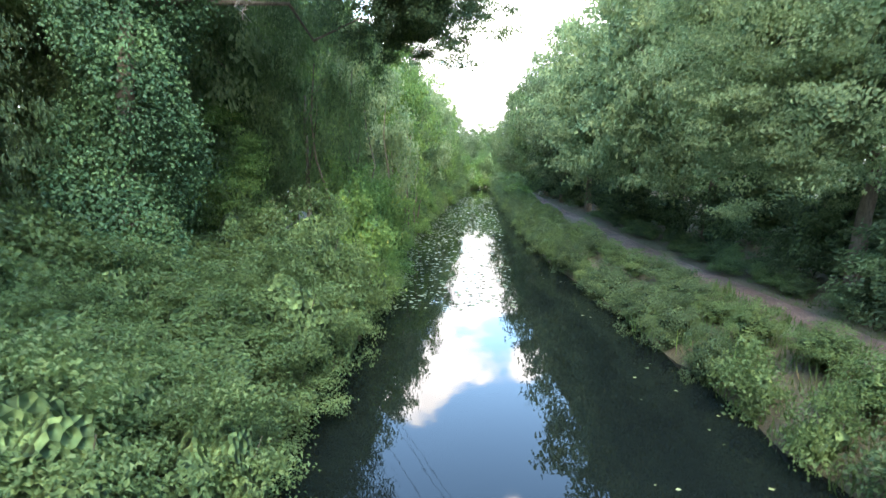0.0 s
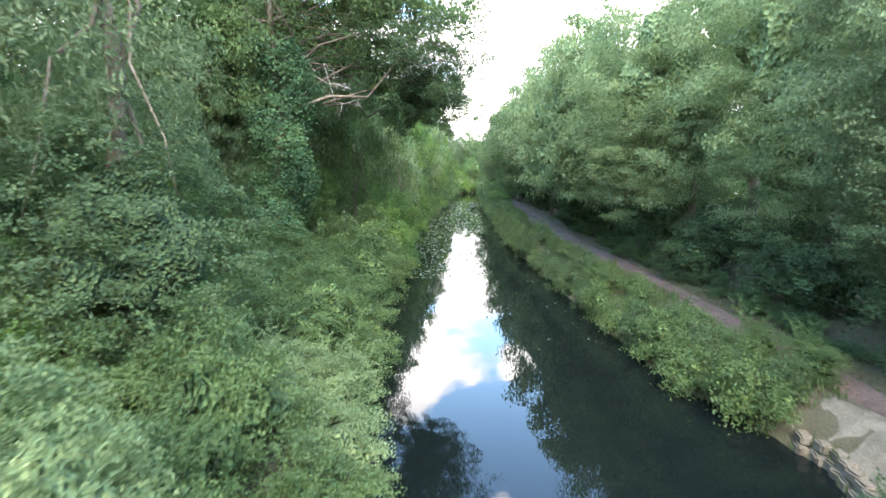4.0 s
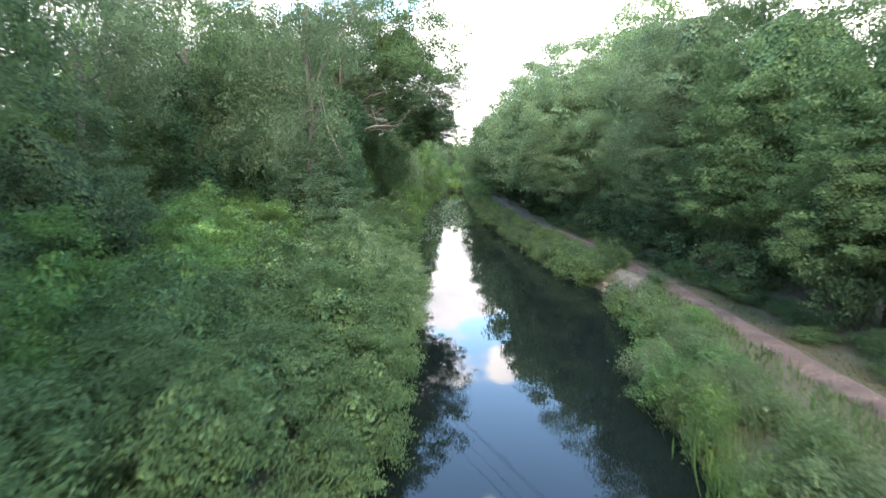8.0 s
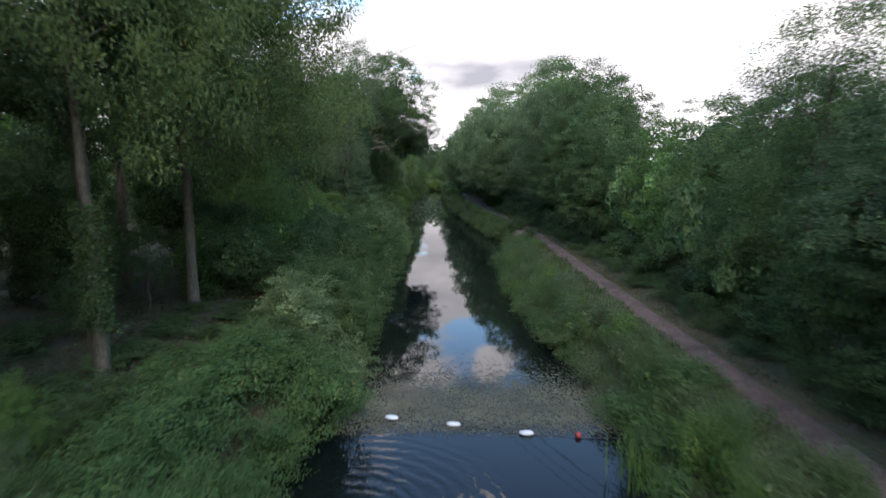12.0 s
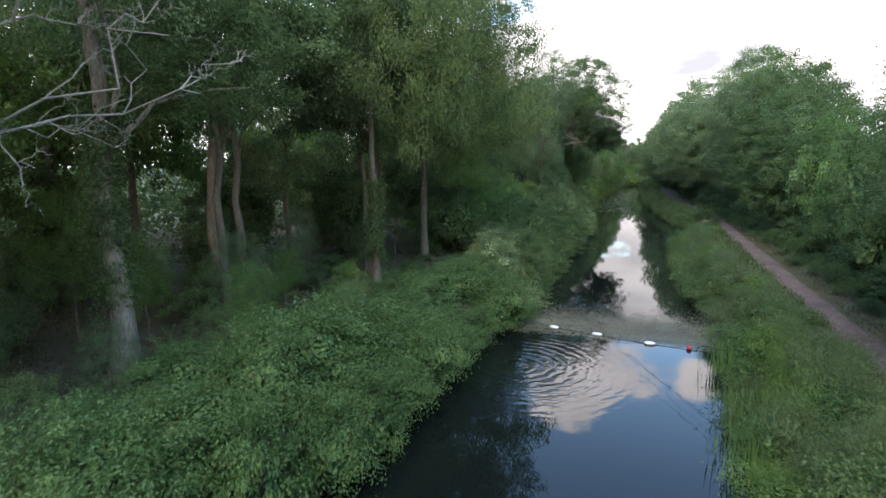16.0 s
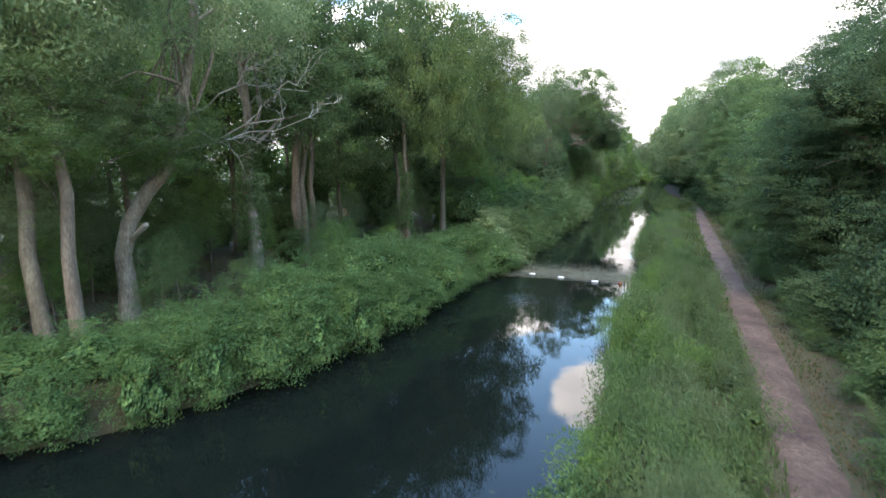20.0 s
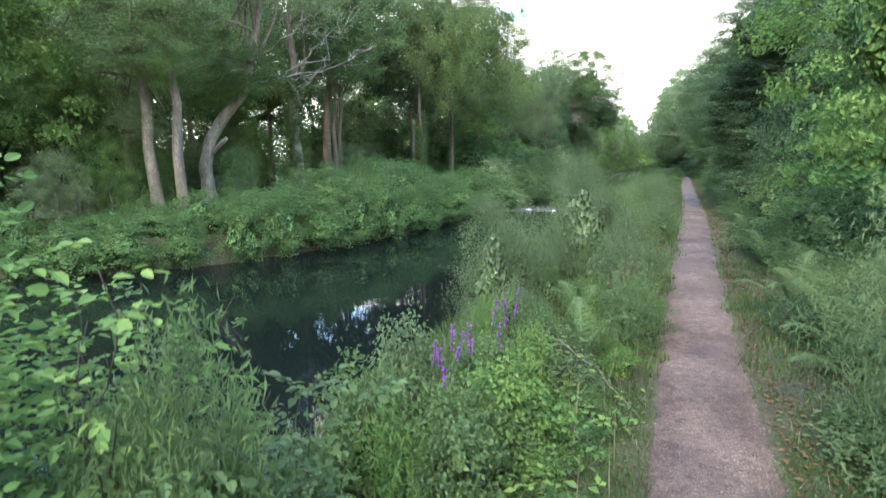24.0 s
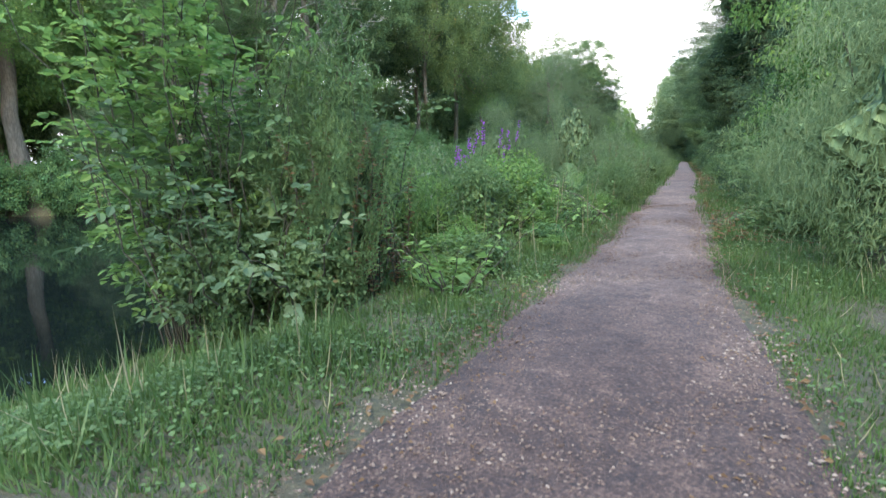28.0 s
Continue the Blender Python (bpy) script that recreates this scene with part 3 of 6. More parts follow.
def bare_bank():
    """Trampled earth between the path and the water."""
    u, v = np.meshgrid(np.linspace(-1, 1, 25), np.linspace(-1, 1, 25))
    y = -0.6 + 2.3 * v
    x = 8.75 + 1.05 * u
    rim = np.clip((np.hypot(u, v) + 0.10 * np.sin(7 * np.arctan2(v, u)) - 0.72) / 0.2, 0, 1)
    z = height(x, y) + 0.014 - 0.05 * rim
    i = (np.arange(24)[:, None] * 25 + np.arange(24)[None]).ravel()
    thing("bare_bank", mesh_of("bare_bank", np.stack([x, y, z], -1).reshape(-1, 3), np.stack([i, i + 1, i + 26, i + 25], 1), SOIL, True), "patch of bare trampled earth by the water", "bare ground", kind="structure")


land()
bare_bank()

# ---------------------------------------------------------------- foliage kinds, built once and shared
BROAD = [crown_kind("broad_crown", 4.0, 26, 12, 96, 0.30, 0.118, 0.076, s, up=1.0, flat=0.30, core=0.62) for s in (11, 12, 13)]
NEAR = [crown_kind("leafy_crown", 4.0, 30, 12.0, 170, 0.31, 0.085, 0.056, s, up=1.0, flat=0.30, core=0.60, r0=0.2, r1=0.38) for s in (17, 18)]
HIGH = [crown_kind("high_crown", 4.0, 26, 11, 84, 0.27, 0.136, 0.086, s, droop=0.5, up=0.3, flat=0.5, core=0.5) for s in (27, 28)]
BROAD_FAR = [crown_kind("far_crown", 4.0, 24, 9, 64, 0.30, 0.185, 0.12, s, up=0.2, flat=0.5, core=0.62) for s in (15, 16)]
AIRY = [crown_kind("airy_crown", 4.0, 26, 12, 86, 0.27, 0.132, 0.054, s, droop=0.6, up=0.3, flat=0.8, r0=0.18, r1=0.36, core=0.48) for s in (21, 22)]
SPARSE = [crown_kind("sparse_crown", 4.0, 24, 17, 60, 0.27, 0.108, 0.068, 31, droop=0.4, r0=0.14, r1=0.28, core=0, heart=0.3)]
BUSH = [crown_kind("bush_foliage", 1.5, 18, 46, 64, 0.15, 0.070, 0.047, s, up=1.0, flat=0.32, low=-0.3, core=0.66) for s in (41, 42, 43)]
BUSH_FAR = [crown_kind("far_foliage", 1.5, 16, 34, 58, 0.15, 0.092, 0.062, s, low=-0.3, core=0.7) for s in (44, 45)]
BRAMBLE = [crown_kind("bramble_foliage", 1.3, 17, 62, 46, 0.16, 0.068, 0.048, s, up=0.8, low=-0.3, flat=0.4, core=0.66) for s in (51, 52)]
FINE = [crown_kind("fine_foliage", 1.3, 18, 60, 40, 0.17, 0.11, 0.024, s, droop=-0.4, up=0.0, flat=1.2, low=-0.3, r0=0.2, r1=0.4, core=0.5) for s in (61, 62)]
WILLOW = [crown_kind("willow_foliage", 1.3, 22, 62, 170, 0.16, 0.068, 0.0105, s, droop=0.9, up=0.5, flat=0.8, low=-0.3, r0=0.2, r1=0.4, core=0.6) for s in (63,)]
PLUME = [crown_kind("plume_foliage", 0.45, 16, 420, 42, 0.06, 0.062, 0.013, s, droop=-0.5, up=0.1, flat=1.3, low=-0.5, r0=0.2, r1=0.4, core=0.66, tall=2.2) for s in (65, 66)]
HERB = [crown_kind("herb_foliage", 0.6, 9, 85, 40, 0.10, 0.060, 0.040, s, low=-0.3, core=0.6) for s in (71, 72)]
FEATHER = [crown_kind("feather_foliage", 0.6, 11, 100, 30, 0.12, 0.105, 0.019, s, droop=-0.5, up=0.0, flat=1.3, low=-0.3, r0=0.2, r1=0.4, core=0.45) for s in (73, 74)]


def spray_mesh(seed, count=7, high=1.0, L=0.066, W=0.040):
    """Arching young shoots that stand out of a bush, leaves in two rows."""
    g = np.random.default_rng(seed)
    V = []
    for i in range(count):
        a = g.uniform(0, 6.28)
        tip = np.array([math.cos(a) * g.uniform(0.15, 0.75), math.sin(a) * g.uniform(0.15, 0.75), g.uniform(0.5, 1.0)]) * high
        p = bend((0, 0, 0), tip, 8, 0.22 * high, 0.03, seed * 9 + i)
        n = int(np.linalg.norm(tip) / 0.028)
        t = np.linspace(0.15, 1, n)
        P = np.stack([np.interp(t, np.linspace(0, 1, 8), p[:, k]) for k in range(3)], 1)
        side = unit(np.cross(unit(tip), np.array([0.1, 0.2, 1.0])))
        D = side * np.where(np.arange(n) % 2, 1, -1)[:, None] + unit(tip) * 0.6 + g.normal(0, 0.25, (n, 3))
        l = L * g.uniform(0.7, 1.2, n) * (1.1 - 0.5 * t)
        V.append(leaf_arrays(P, D, np.tile([0, 0, 1.0], (n, 1)) + g.normal(0, 0.3, (n, 3)), l, l * W / L, 0.15))
        V.append(leaf_arrays(p[:-1], np.diff(p, axis=0), np.tile(side, (7, 1)), np.linalg.norm(np.diff(p, axis=0), axis=1) * 1.1, 0.012, 0.1))
    return leaf_mesh("spray", np.concatenate(V), LEAF["mid"])


SPRAYS = [spray_mesh(s) for s in (3, 4, 5)]
LANE = [np.array(p) for p in ((0.0, 0.0), (0.3, -27.0), (3.3, -55.0), (10.9, -73.0))]


def from_lane(x, y):
    p, best = np.array([x, y]), 1e9
    for a, c in zip(LANE, LANE[1:]):
        t = np.clip(np.dot(p - a, c - a) / np.dot(c - a, c - a), 0, 1)
        best = min(best, float(np.linalg.norm(p - a - t * (c - a))))
    return best


STEM = tube_mesh("stem", bend((0.05, 0, -0.15), (0.75, 0.1, 1.0), 6, 0.12, 0.05, 4), np.linspace(0.022, 0.007, 6), TWIG, 5, 0.05, 4)


def bush(x, y, rx, ry, top, kind="bush", tone="mid", label="", name="bush", rz=None, group="bushes along the banks", low=None):
    """A shrub on the ground at x, y, that reaches up to the height top."""
    if kind in ("bush", "bramble") and from_lane(x, y) > (12.5 if rx < 1.9 else 14):
        kind = "far"
    if rx < 0.8 and kind in ("bramble", "bush"):
        kind = "herb"
    if rx < 0.8 and kind == "fine":
        kind = "feather"
    kinds = {"bush": (BUSH, 1.5), "bramble": (BRAMBLE, 1.3), "fine": (FINE, 1.3), "willow": (WILLOW, 1.3), "plume": (PLUME, 0.45), "far": (BUSH_FAR, 1.5), "herb": (HERB, 0.6), "feather": (FEATHER, 0.6)}[kind]
    z0 = float(height(x, y)) if low is None else low
    z0 = max(z0, 0.05)
    r = root(name, x, y, z0, label or "dense green bush on the canal bank", "bush", group)
    i = int(rng.integers(len(kinds[0])))
    me, inner = kinds[0][i]
    rz = float(rng.uniform(0, 360)) if rz is None else rz
    rad = kinds[1] * 1.02
    h = top - z0
    sc = (rx / rad, ry / rad, h / (rad * (1.42 if kind != "plume" else 3.1)))
    loc = (0, 0, h * 0.42)
    if low == 0.0:
        loc, sc = (0, 0, h * 0.34), (sc[0], sc[1], sc[2] * 1.14)
    child("foliage", me, r, mat=LEAF[tone], loc=loc, scale=sc, rz=rz)
    # added opaque core: stops see-through, makes the gaps between leaves read as shade
    if inner:
        child("filler_core", inner, r, "solid leaf-coloured filler added inside the bush", mat=FILLER[tone], loc=loc, scale=sc, rz=rz)
    if rx > 0.8 and kind in ("bush", "bramble"):
        for k in range(5):
            a, q = rng.uniform(0, 6.28), rng.uniform(0.2, 0.75)
            child("spray", SPRAYS[int(rng.integers(3))], r, mat=LEAF[tone], loc=(math.cos(a) * rx * q, math.sin(a) * ry * q, h * (0.95 - 0.5 * q * q) - 0.25), scale=[rng.uniform(0.6, 1.2) * (1.15 if y > -12 and x < 0 else 1.0)] * 3, rz=rng.uniform(0, 360))
    if rx > 0.8:
        for k in range(3):
            child("stem", STEM, r, loc=(0, 0, 0), scale=(rx * 0.8, rx * 0.8, h * 0.75), rz=rz + k * 127)
    return r


def tree(x, y, top, crowns, trunk=0.22, tone="mid", label="", name="tree", bark=None, lean=(0, 0), ivy=0.0, group="", limbs=4, base=None, ivy_r=0.35, path=None):
    """A tree at x, y. crowns: (dx, dy, zc, rx, ry, rz, kind, tone) of its masses of leaves."""
    z0 = float(height(x, y)) if base is None else base
    seed = int(abs(x * 131 + y * 57)) % 9973
    r = root(name, x, y, z0, label or "tall broadleaved tree in full leaf", "tree", group)
    bark = bark or BARK
    if path is None:
        zt = max(c[2] for c in crowns) - z0
        path = bend((0, 0, -0.3), (lean[0], lean[1], zt), 8, 0, 0.010, seed)
    else:
        path = np.asarray(path, float)
    n = len(path)
    rad = trunk * np.linspace(1.0, 0.35, n)
    rad[0] *= 1.35
    child("trunk", tube_mesh("trunk", path, rad, bark, 10, 0.08, seed), r)
    k = 0
    for dx, dy, zc, rx, ry, rz, kind, ctone in crowns:
        if kind in ("broad", "airy") and from_lane(x + dx, y + dy) > 20.5:
            kind = "far"
        if kind == "broad" and x > 9 and 0 < y < 20:
            kind = "near"
        if kind == "broad" and x < 0 and zc > 6 and y < 20:
            kind = "high"
        pool = {"near": NEAR, "high": HIGH, "broad": BROAD, "airy": AIRY, "sparse": SPARSE, "far": BROAD_FAR}[kind]
        me, inner = pool[(seed + k) % len(pool)]
        turn = (seed * 37 + k * 101) % 360
        sc, loc = (rx / 4.1, ry / 4.1, rz / 3.9), (dx, dy, zc - z0)
        child("crown", me, r, mat=LEAF[ctone or tone], loc=loc, scale=sc, rz=turn)
        # added opaque core; shrunk or left out in high crowns to let light through
        if inner and not (zc > 6 and (kind == "airy" or (x < -6 and y < -20))):
            thin = 1.0 if x > 0 or zc < 6 else (0.8 if y > -8 else 0.4)
            child("crown_filler", inner, r, "solid leaf-coloured filler added inside the crown", mat=FILLER[ctone or tone], loc=loc, scale=[v * thin for v in sc], rz=turn)
        for j in range(limbs):
            a = seed + j * 2.2 + k
            i = min(n - 2, int(n * (0.6 + 0.35 * j / max(1, limbs))))
            b = np.array([dx + math.cos(a) * rx * 0.62, dy + math.sin(a) * ry * 0.62, zc - z0 + rz * (0.1 + 0.35 * ((j * 7) % 5) / 5)])
            p = bend(path[i], b, 6, 0.25, 0.05, seed + j * 13 + k)
            child("limb", tube_mesh("limb", p, rad[i] * np.linspace(0.45, 0.08, 6), bark, 6, 0.08, seed + j), r)
        k += 1
    if ivy:
        own = np.random.default_rng(seed)
        m = int(ivy * (250 if ivy_r > 0.5 else 45))
        t = own.uniform(0.02 if ivy_r > 0.5 else 0.28, 1, m)
        zz = t * ivy
        ctr = np.stack([np.interp(zz, path[:, 2], path[:, i]) for i in range(2)] + [zz], 1)
        a = own.uniform(0, 6.28, m)
        o = np.stack([np.cos(a), np.sin(a), np.full(m, 0.25)], 1)
        rr = ivy_r * (0.75 + 0.35 * np.sin(zz * 1.7 + a * 2) + own.uniform(-0.1, 0.25, m))
        C = ctr + o * (rr + trunk * 0.4)[:, None] * np.array([1, 1, 0.2])
        V = puffs(C, unit(o), 24, 0.14, 0.9, 0.088, 0.076, 0.8, 0.25)
        child("ivy", leaf_mesh("ivy", V, LEAF["ivy"]), r, "dark glossy ivy climbing the trunk", mat=LEAF["ivy" if ivy_r > 0.5 else "mid"])
    return r


# ---------------------------------------------------------------- the wood on the far bank
def dead_limb(parent, a, e, seed, thick=0.050, mat=None):
    """A bare silvery limb that forks into crooked twigs."""
    g = np.random.default_rng(seed)
    V, F, k = [], [], 0
    todo = [(np.array(a, float), np.array(e, float), thick, 0)]
    while todo:
        s, t, r, depth = todo.pop()
        p = bend(s, t, 7, 0.05, 0.075, int(g.integers(9999)))
        me = tube_mesh("tmp", p, np.linspace(r, r * 0.35, 7), DEAD, 5, 0.1, seed)
        v = np.array([q.co[:] for q in me.vertices])
        V.append(v); F += [[x + k for x in f.vertices] for f in me.polygons]; k += len(v)
        bpy.data.meshes.remove(me)
        if depth < 3:
            for j in range(4 if depth < 2 else 3):
                i = int(g.integers(2, 6))
                way = unit(t - s) * 0.8 + g.normal(0, 0.5, 3) + np.array([0, 0, 0.18])
                todo.append((p[i], p[i] + unit(way) * np.linalg.norm(t - s) * g.uniform(0.28, 0.5), r * 0.5, depth + 1))
    me = bpy.data.meshes.new("dead_limb")
    me.from_pydata(np.concatenate(V).tolist(), [], F)
    me.materials.append(mat or DEAD)
    child("dead_limb", me, parent, "bare silvery dead limb with forked twigs")


def left_wood():
    B, A, S = "broad", "airy", "sparse"
    g = "trees of the wood"
    tree(-8.9, -26.7, 17, [(2.6, 0.6, 10.4, 4.9, 4.6, 6.0, A, "yellow"), (3.6, 1.2, 14.2, 3.6, 3.6, 3.4, A, "mid"), (0, -1, 14.5, 4.2, 4.2, 4.2, B, "mid"), (2.6, 0.4, 6.2, 1.8, 2.0, 1.4, A, "fresh")], 0.24, label="tall ash with a bare pale trunk and yellowing drooping leaves", bark=PALE, group=g)
    tree(-8.3, -34.0, 17, [(1.4, 0.5, 11.5, 4.2, 4.2, 5.6, A, "yellow")], 0.21, label="slim tall tree with ivy on its pale trunk", bark=PALE, group=g, ivy=5.0, ivy_r=0.16)
    tree(-8.8, -33.4, 16, [(-1.0, 0, 11.6, 4.2, 4.0, 5.6, B, "dark")], 0.19, label="slim tall tree with a bare pale trunk", bark=PALE, group=g)
    tree(-10.2, -45.9, 17, [(0, -0.5, 12.6, 4.4, 4.4, 4.4, A, "light"), (1.5, 2.5, 9.6, 3.0, 3.0, 2.4, A, "mid")], 0.34, label="rough-barked tree wrapped in thin ivy", group=g, ivy=7.5, ivy_r=0.30, bark=FLAKY)
    tree(-13.1, -38.8, 16, [(0, 0, 12.5, 4.4, 4.4, 4.4, B, "dark")], 0.36, label="twin-stemmed tree with rough brown bark", group=g)
    tree(-12.6, -38.2, 16, [(0.5, 0.5, 11.5, 3.2, 3.2, 4.0, B, "dark")], 0.2, label="slender stem close beside a thicker trunk", group=g)
    tree(-9.0, -56.0, 16, [(-0.6, -0.4, 12.0, 4.2, 4.2, 4.6, B, "light"), (0.8, -1.0, 7.9, 2.6, 2.6, 1.8, A, "mid"), (-2.6, -1.6, 6.6, 2.0, 2.0, 1.6, A, "fresh"), (-1.5, 0.5, 5.2, 1.6, 1.6, 1.0, S, "light"), (0.6, 0.4, 7.0, 1.6, 1.6, 1.0, S, "fresh")], 0.27, label="tall leafy tree with a bare lower trunk", lean=(-1.4, 0.3), bark=PALE, group=g)
    tree(-8.2, -55.5, 16, [(0, 0.4, 12.6, 3.6, 3.6, 4.6, A, "light")], 0.24, label="tall leafy tree with rough bark", lean=(-0.8, 0.5), group=g)
    crooked = tree(-10.3, -52.4, 16, [(2.6, 1.6, 12.6, 3.8, 3.8, 4.0, A, "light"), (0.4, -0.6, 8.6, 2.2, 2.2, 1.6, B, "light"), (1.4, 0.6, 6.8, 1.5, 1.5, 0.9, S, "fresh"), (2.4, 0.8, 7.4, 2.2, 2.0, 1.5, S, "mid"), (-0.9, 0.6, 6.0, 1.5, 1.5, 1.0, S, "mid")], 0.34, label="crooked tree with a pale leaning trunk and dead limbs", bark=FLAKY, group=g,
         path=[(0, 0, -0.3), (0, 0.05, 1.2), (-0.12, 0.1, 2.4), (0.1, 0.3, 3.6), (0.7, 0.7, 4.7), (1.35, 1.2, 5.6), (1.7, 1.4, 6.8), (2.1, 1.5, 8.4), (2.7, 1.6, 10.5), (2.8, 1.6, 12.5)])
    z0 = crooked.location.z
    child("stub", tube_mesh("stub", bend((0.1, 0.25, 2.9), (1.5, -0.1, 3.6), 4, 0, 0.02, 1), [0.11, 0.1, 0.1, 0.09], DEAD, 8), crooked, "sawn pale branch stub")
    for k, (a, e) in enumerate([((1.5, 1.3, 6.0), (4.7, 5.4, 7.1)), ((1.6, 1.4, 6.5), (5.6, 4.2, 8.2)), ((1.7, 1.5, 7.4), (4.4, 2.7, 8.9))]):
        dead_limb(crooked, a, e, 40 + k, 0.036)
    tree(-12.8, -60.5, 16, [(0, 0, 11.5, 4.2, 4.2, 5.0, B, "fresh"), (1.6, -1.6, 6.6, 2.4, 2.4, 2.0, A, "fresh")], 0.34, label="stout tree with rough bark at the wide water", group=g)
    # the ash and the ivied oak further up the water
    tree(-7.0, 0.0, 17.5, [(0.6, 0, 13.6, 3.4, 3.4, 4.4, S, "grey"), (-1.5, -1, 9.0, 3.8, 3.8, 4.6, A, "grey"), (0.6, -1.0, 4.6, 2.4, 2.6, 2.6, B, "dark")], 0.26, label="tall thin-leaved tree with a see-through top", group=g)
    tree(-12.2, -1.3, 15, [(0, 0, 11.6, 4.4, 4.4, 4.2, A, "mid")], 0.4, label="tree hidden under thick ivy", group=g, ivy=9.5, ivy_r=1.0)
    oak = tree(-7.9, 11.7, 17, [(3.6, 2.0, 13.4, 4.6, 4.8, 5.2, B, "mid"), (1.2, 0.4, 13.8, 4.2, 4.4, 4.2, A, "mid"), (6.6, 2.2, 10.6, 3.0, 3.6, 2.8, S, "dark"), (5.9, 3.6, 9.4, 2.4, 2.6, 2.2, B, "dark"), (4.6, 0.5, 11.4, 2.6, 2.6, 2.0, S, "dark"), (5.6, 5.6, 9.0, 2.0, 2.0, 1.6, B, "mid"), (-2.6, 1, 11, 4.2, 4.2, 5.4, B, "mid")], 0.26, label="broad oak with an ivy-covered trunk over the water", group=g, ivy=10.0, ivy_r=1.15, limbs=5)
    for k, (a, e) in enumerate([((0.9, 0.1, 9.9), (2.9, -0.2, 7.3)), ((1.4, 0.4, 8.9), (3.4, 0.6, 7.9))]):
        dead_limb(oak, a, e, 70 + k, 0.030)
    tree(-12.7, 12.0, 14, [(-1, 0, 10.5, 4.4, 4.4, 4.4, B, "mid")], 0.3, label="leaning tree among the undergrowth", lean=(2.0, 0), group=g)
    tree(-8.6, -20.5, 15, [(0.6, 0, 10.2, 4.0, 4.2, 5.0, A, "mid")], 0.22, label="leafy tree with drooping grey-green boughs", group=g)
    tree(-11.4, -40.5, 16, [(0.8, 0, 12.4, 4.2, 4.6, 4.0, B, "mid")], 0.2, group=g, bark=PALE)
    tree(-11.0, -30.0, 16, [(0, 0, 12.0, 4.2, 4.4, 4.6, B, "mid")], 0.2, group=g)
    tree(-13.5, -14.0, 16, [(0, 0, 11.5, 4.6, 4.6, 4.8, B, "dark")], 0.3, group=g)
    tree(-14.5, -22.0, 16, [(0, 0, 11.0, 4.6, 4.6, 5.2, B, "dark")], 0.3, group=g)
    tree(-13.0, -7.5, 14, [(0, 0, 10.5, 4.0, 4.0, 4.0, A, "grey")], 0.28, group=g)
    for x, y in [(-20.5, -40.5), (-24.5, -36.0), (-26.0, -47.0)]:
        tree(x, y, 18, [(0, 0, 11.5, 5.0, 5.0, 6.5, "far", "mid")], 0.3, group=g, limbs=2, label="woodland tree with a straight dark trunk")
    # depth of the wood
    spots = [(-16, -31), (-19, -37), (-17, -46), (-16, -53), (-15, -60), (-22, -29), (-24, -43), (-23, -52), (-21, -62), (-19, -72), (-25, -76), (-28, -35), (-29, -48), (-29, -60), (-20, -20), (-20, -10), (-19, 0), (-19, 9), (-17, 18), (-26, -15), (-27, 4), (-26, -68)]
    for i, (x, y) in enumerate(spots):
        x, y = x + rng.uniform(-1, 1), y + rng.uniform(-1, 1)
        h = rng.uniform(11.5, 15.5)
        tree(x, y, h, [(0, 0, h - 4.8, 4.2, 4.2, 5.0, "far", "fresh" if i % 3 else "light")], rng.uniform(0.18, 0.3), group=g, limbs=2, label="woodland tree with a straight dark trunk")
    # leafy young growth that closes the wood between hedge and canopy
    young = [(-9.5, -19, 7.5, 2.6), (-11, -12, 8.5, 3.0), (-9.5, -6, 4.8, 1.8), (-15, -4, 9, 3.2), (-11.5, 4.5, 9.0, 3.0), (-10.6, 9.3, 10.5, 2.2), (-9.9, 6.6, 6.5, 1.8), (-9.2, 12.5, 8.0, 1.5), (-13.5, 8, 9, 3), (-11, 16, 9.5, 3.2), (-8.5, 16.5, 6.5, 2.2), (-14.5, -17, 9, 3.2), (-16, -25, 8, 3)]
    young += [(-18.5, -31.5, 7, 3), (-20, -41, 7, 3), (-21, -48, 7.5, 3), (-19, -57, 7, 2.8), (-18, -64, 7, 2.8), (-15.5, -66.5, 6.5, 2.4), (-13.6, -62.6, 8.0, 2.0), (-16.8, -59.0, 9.0, 2.4), (-12.6, -57.0, 7.5, 1.7), (-23, -70, 8, 3), (-16.5, -35.5, 4.6, 2.0), (-15.8, -49.5, 4.4, 2.0)]
    for i, (x, y, h, r) in enumerate(young):
        tree(x, y, h, [(0, 0, h * 0.54, r, r, h * 0.47, "far" if x < -14 else "broad", ("mid", "dark", "fresh", "mid")[i % 4] if y > -22 else "mid")], 0.1, group=g, limbs=2, label="bushy young tree leafy to the ground")
    # beyond the oak, a row of lower growth with thin upright stems
    for i in range(17):
        y = 19 + i * 4.6 + rng.uniform(-1, 1)
        x = -6.0 - rng.uniform(0, 1.2) - (i % 2) * 2.6
        h = rng.uniform(11.0, 14.0)
        tree(x, y, h, [(0, 0, h * 0.54, 2.7, 3.0, h * 0.46, "airy" if i < 6 else "far", ("mid", "fresh", "light")[i % 3])], 0.12, group=g, limbs=2, label="young tree with a thin upright stem", bark=PALE)
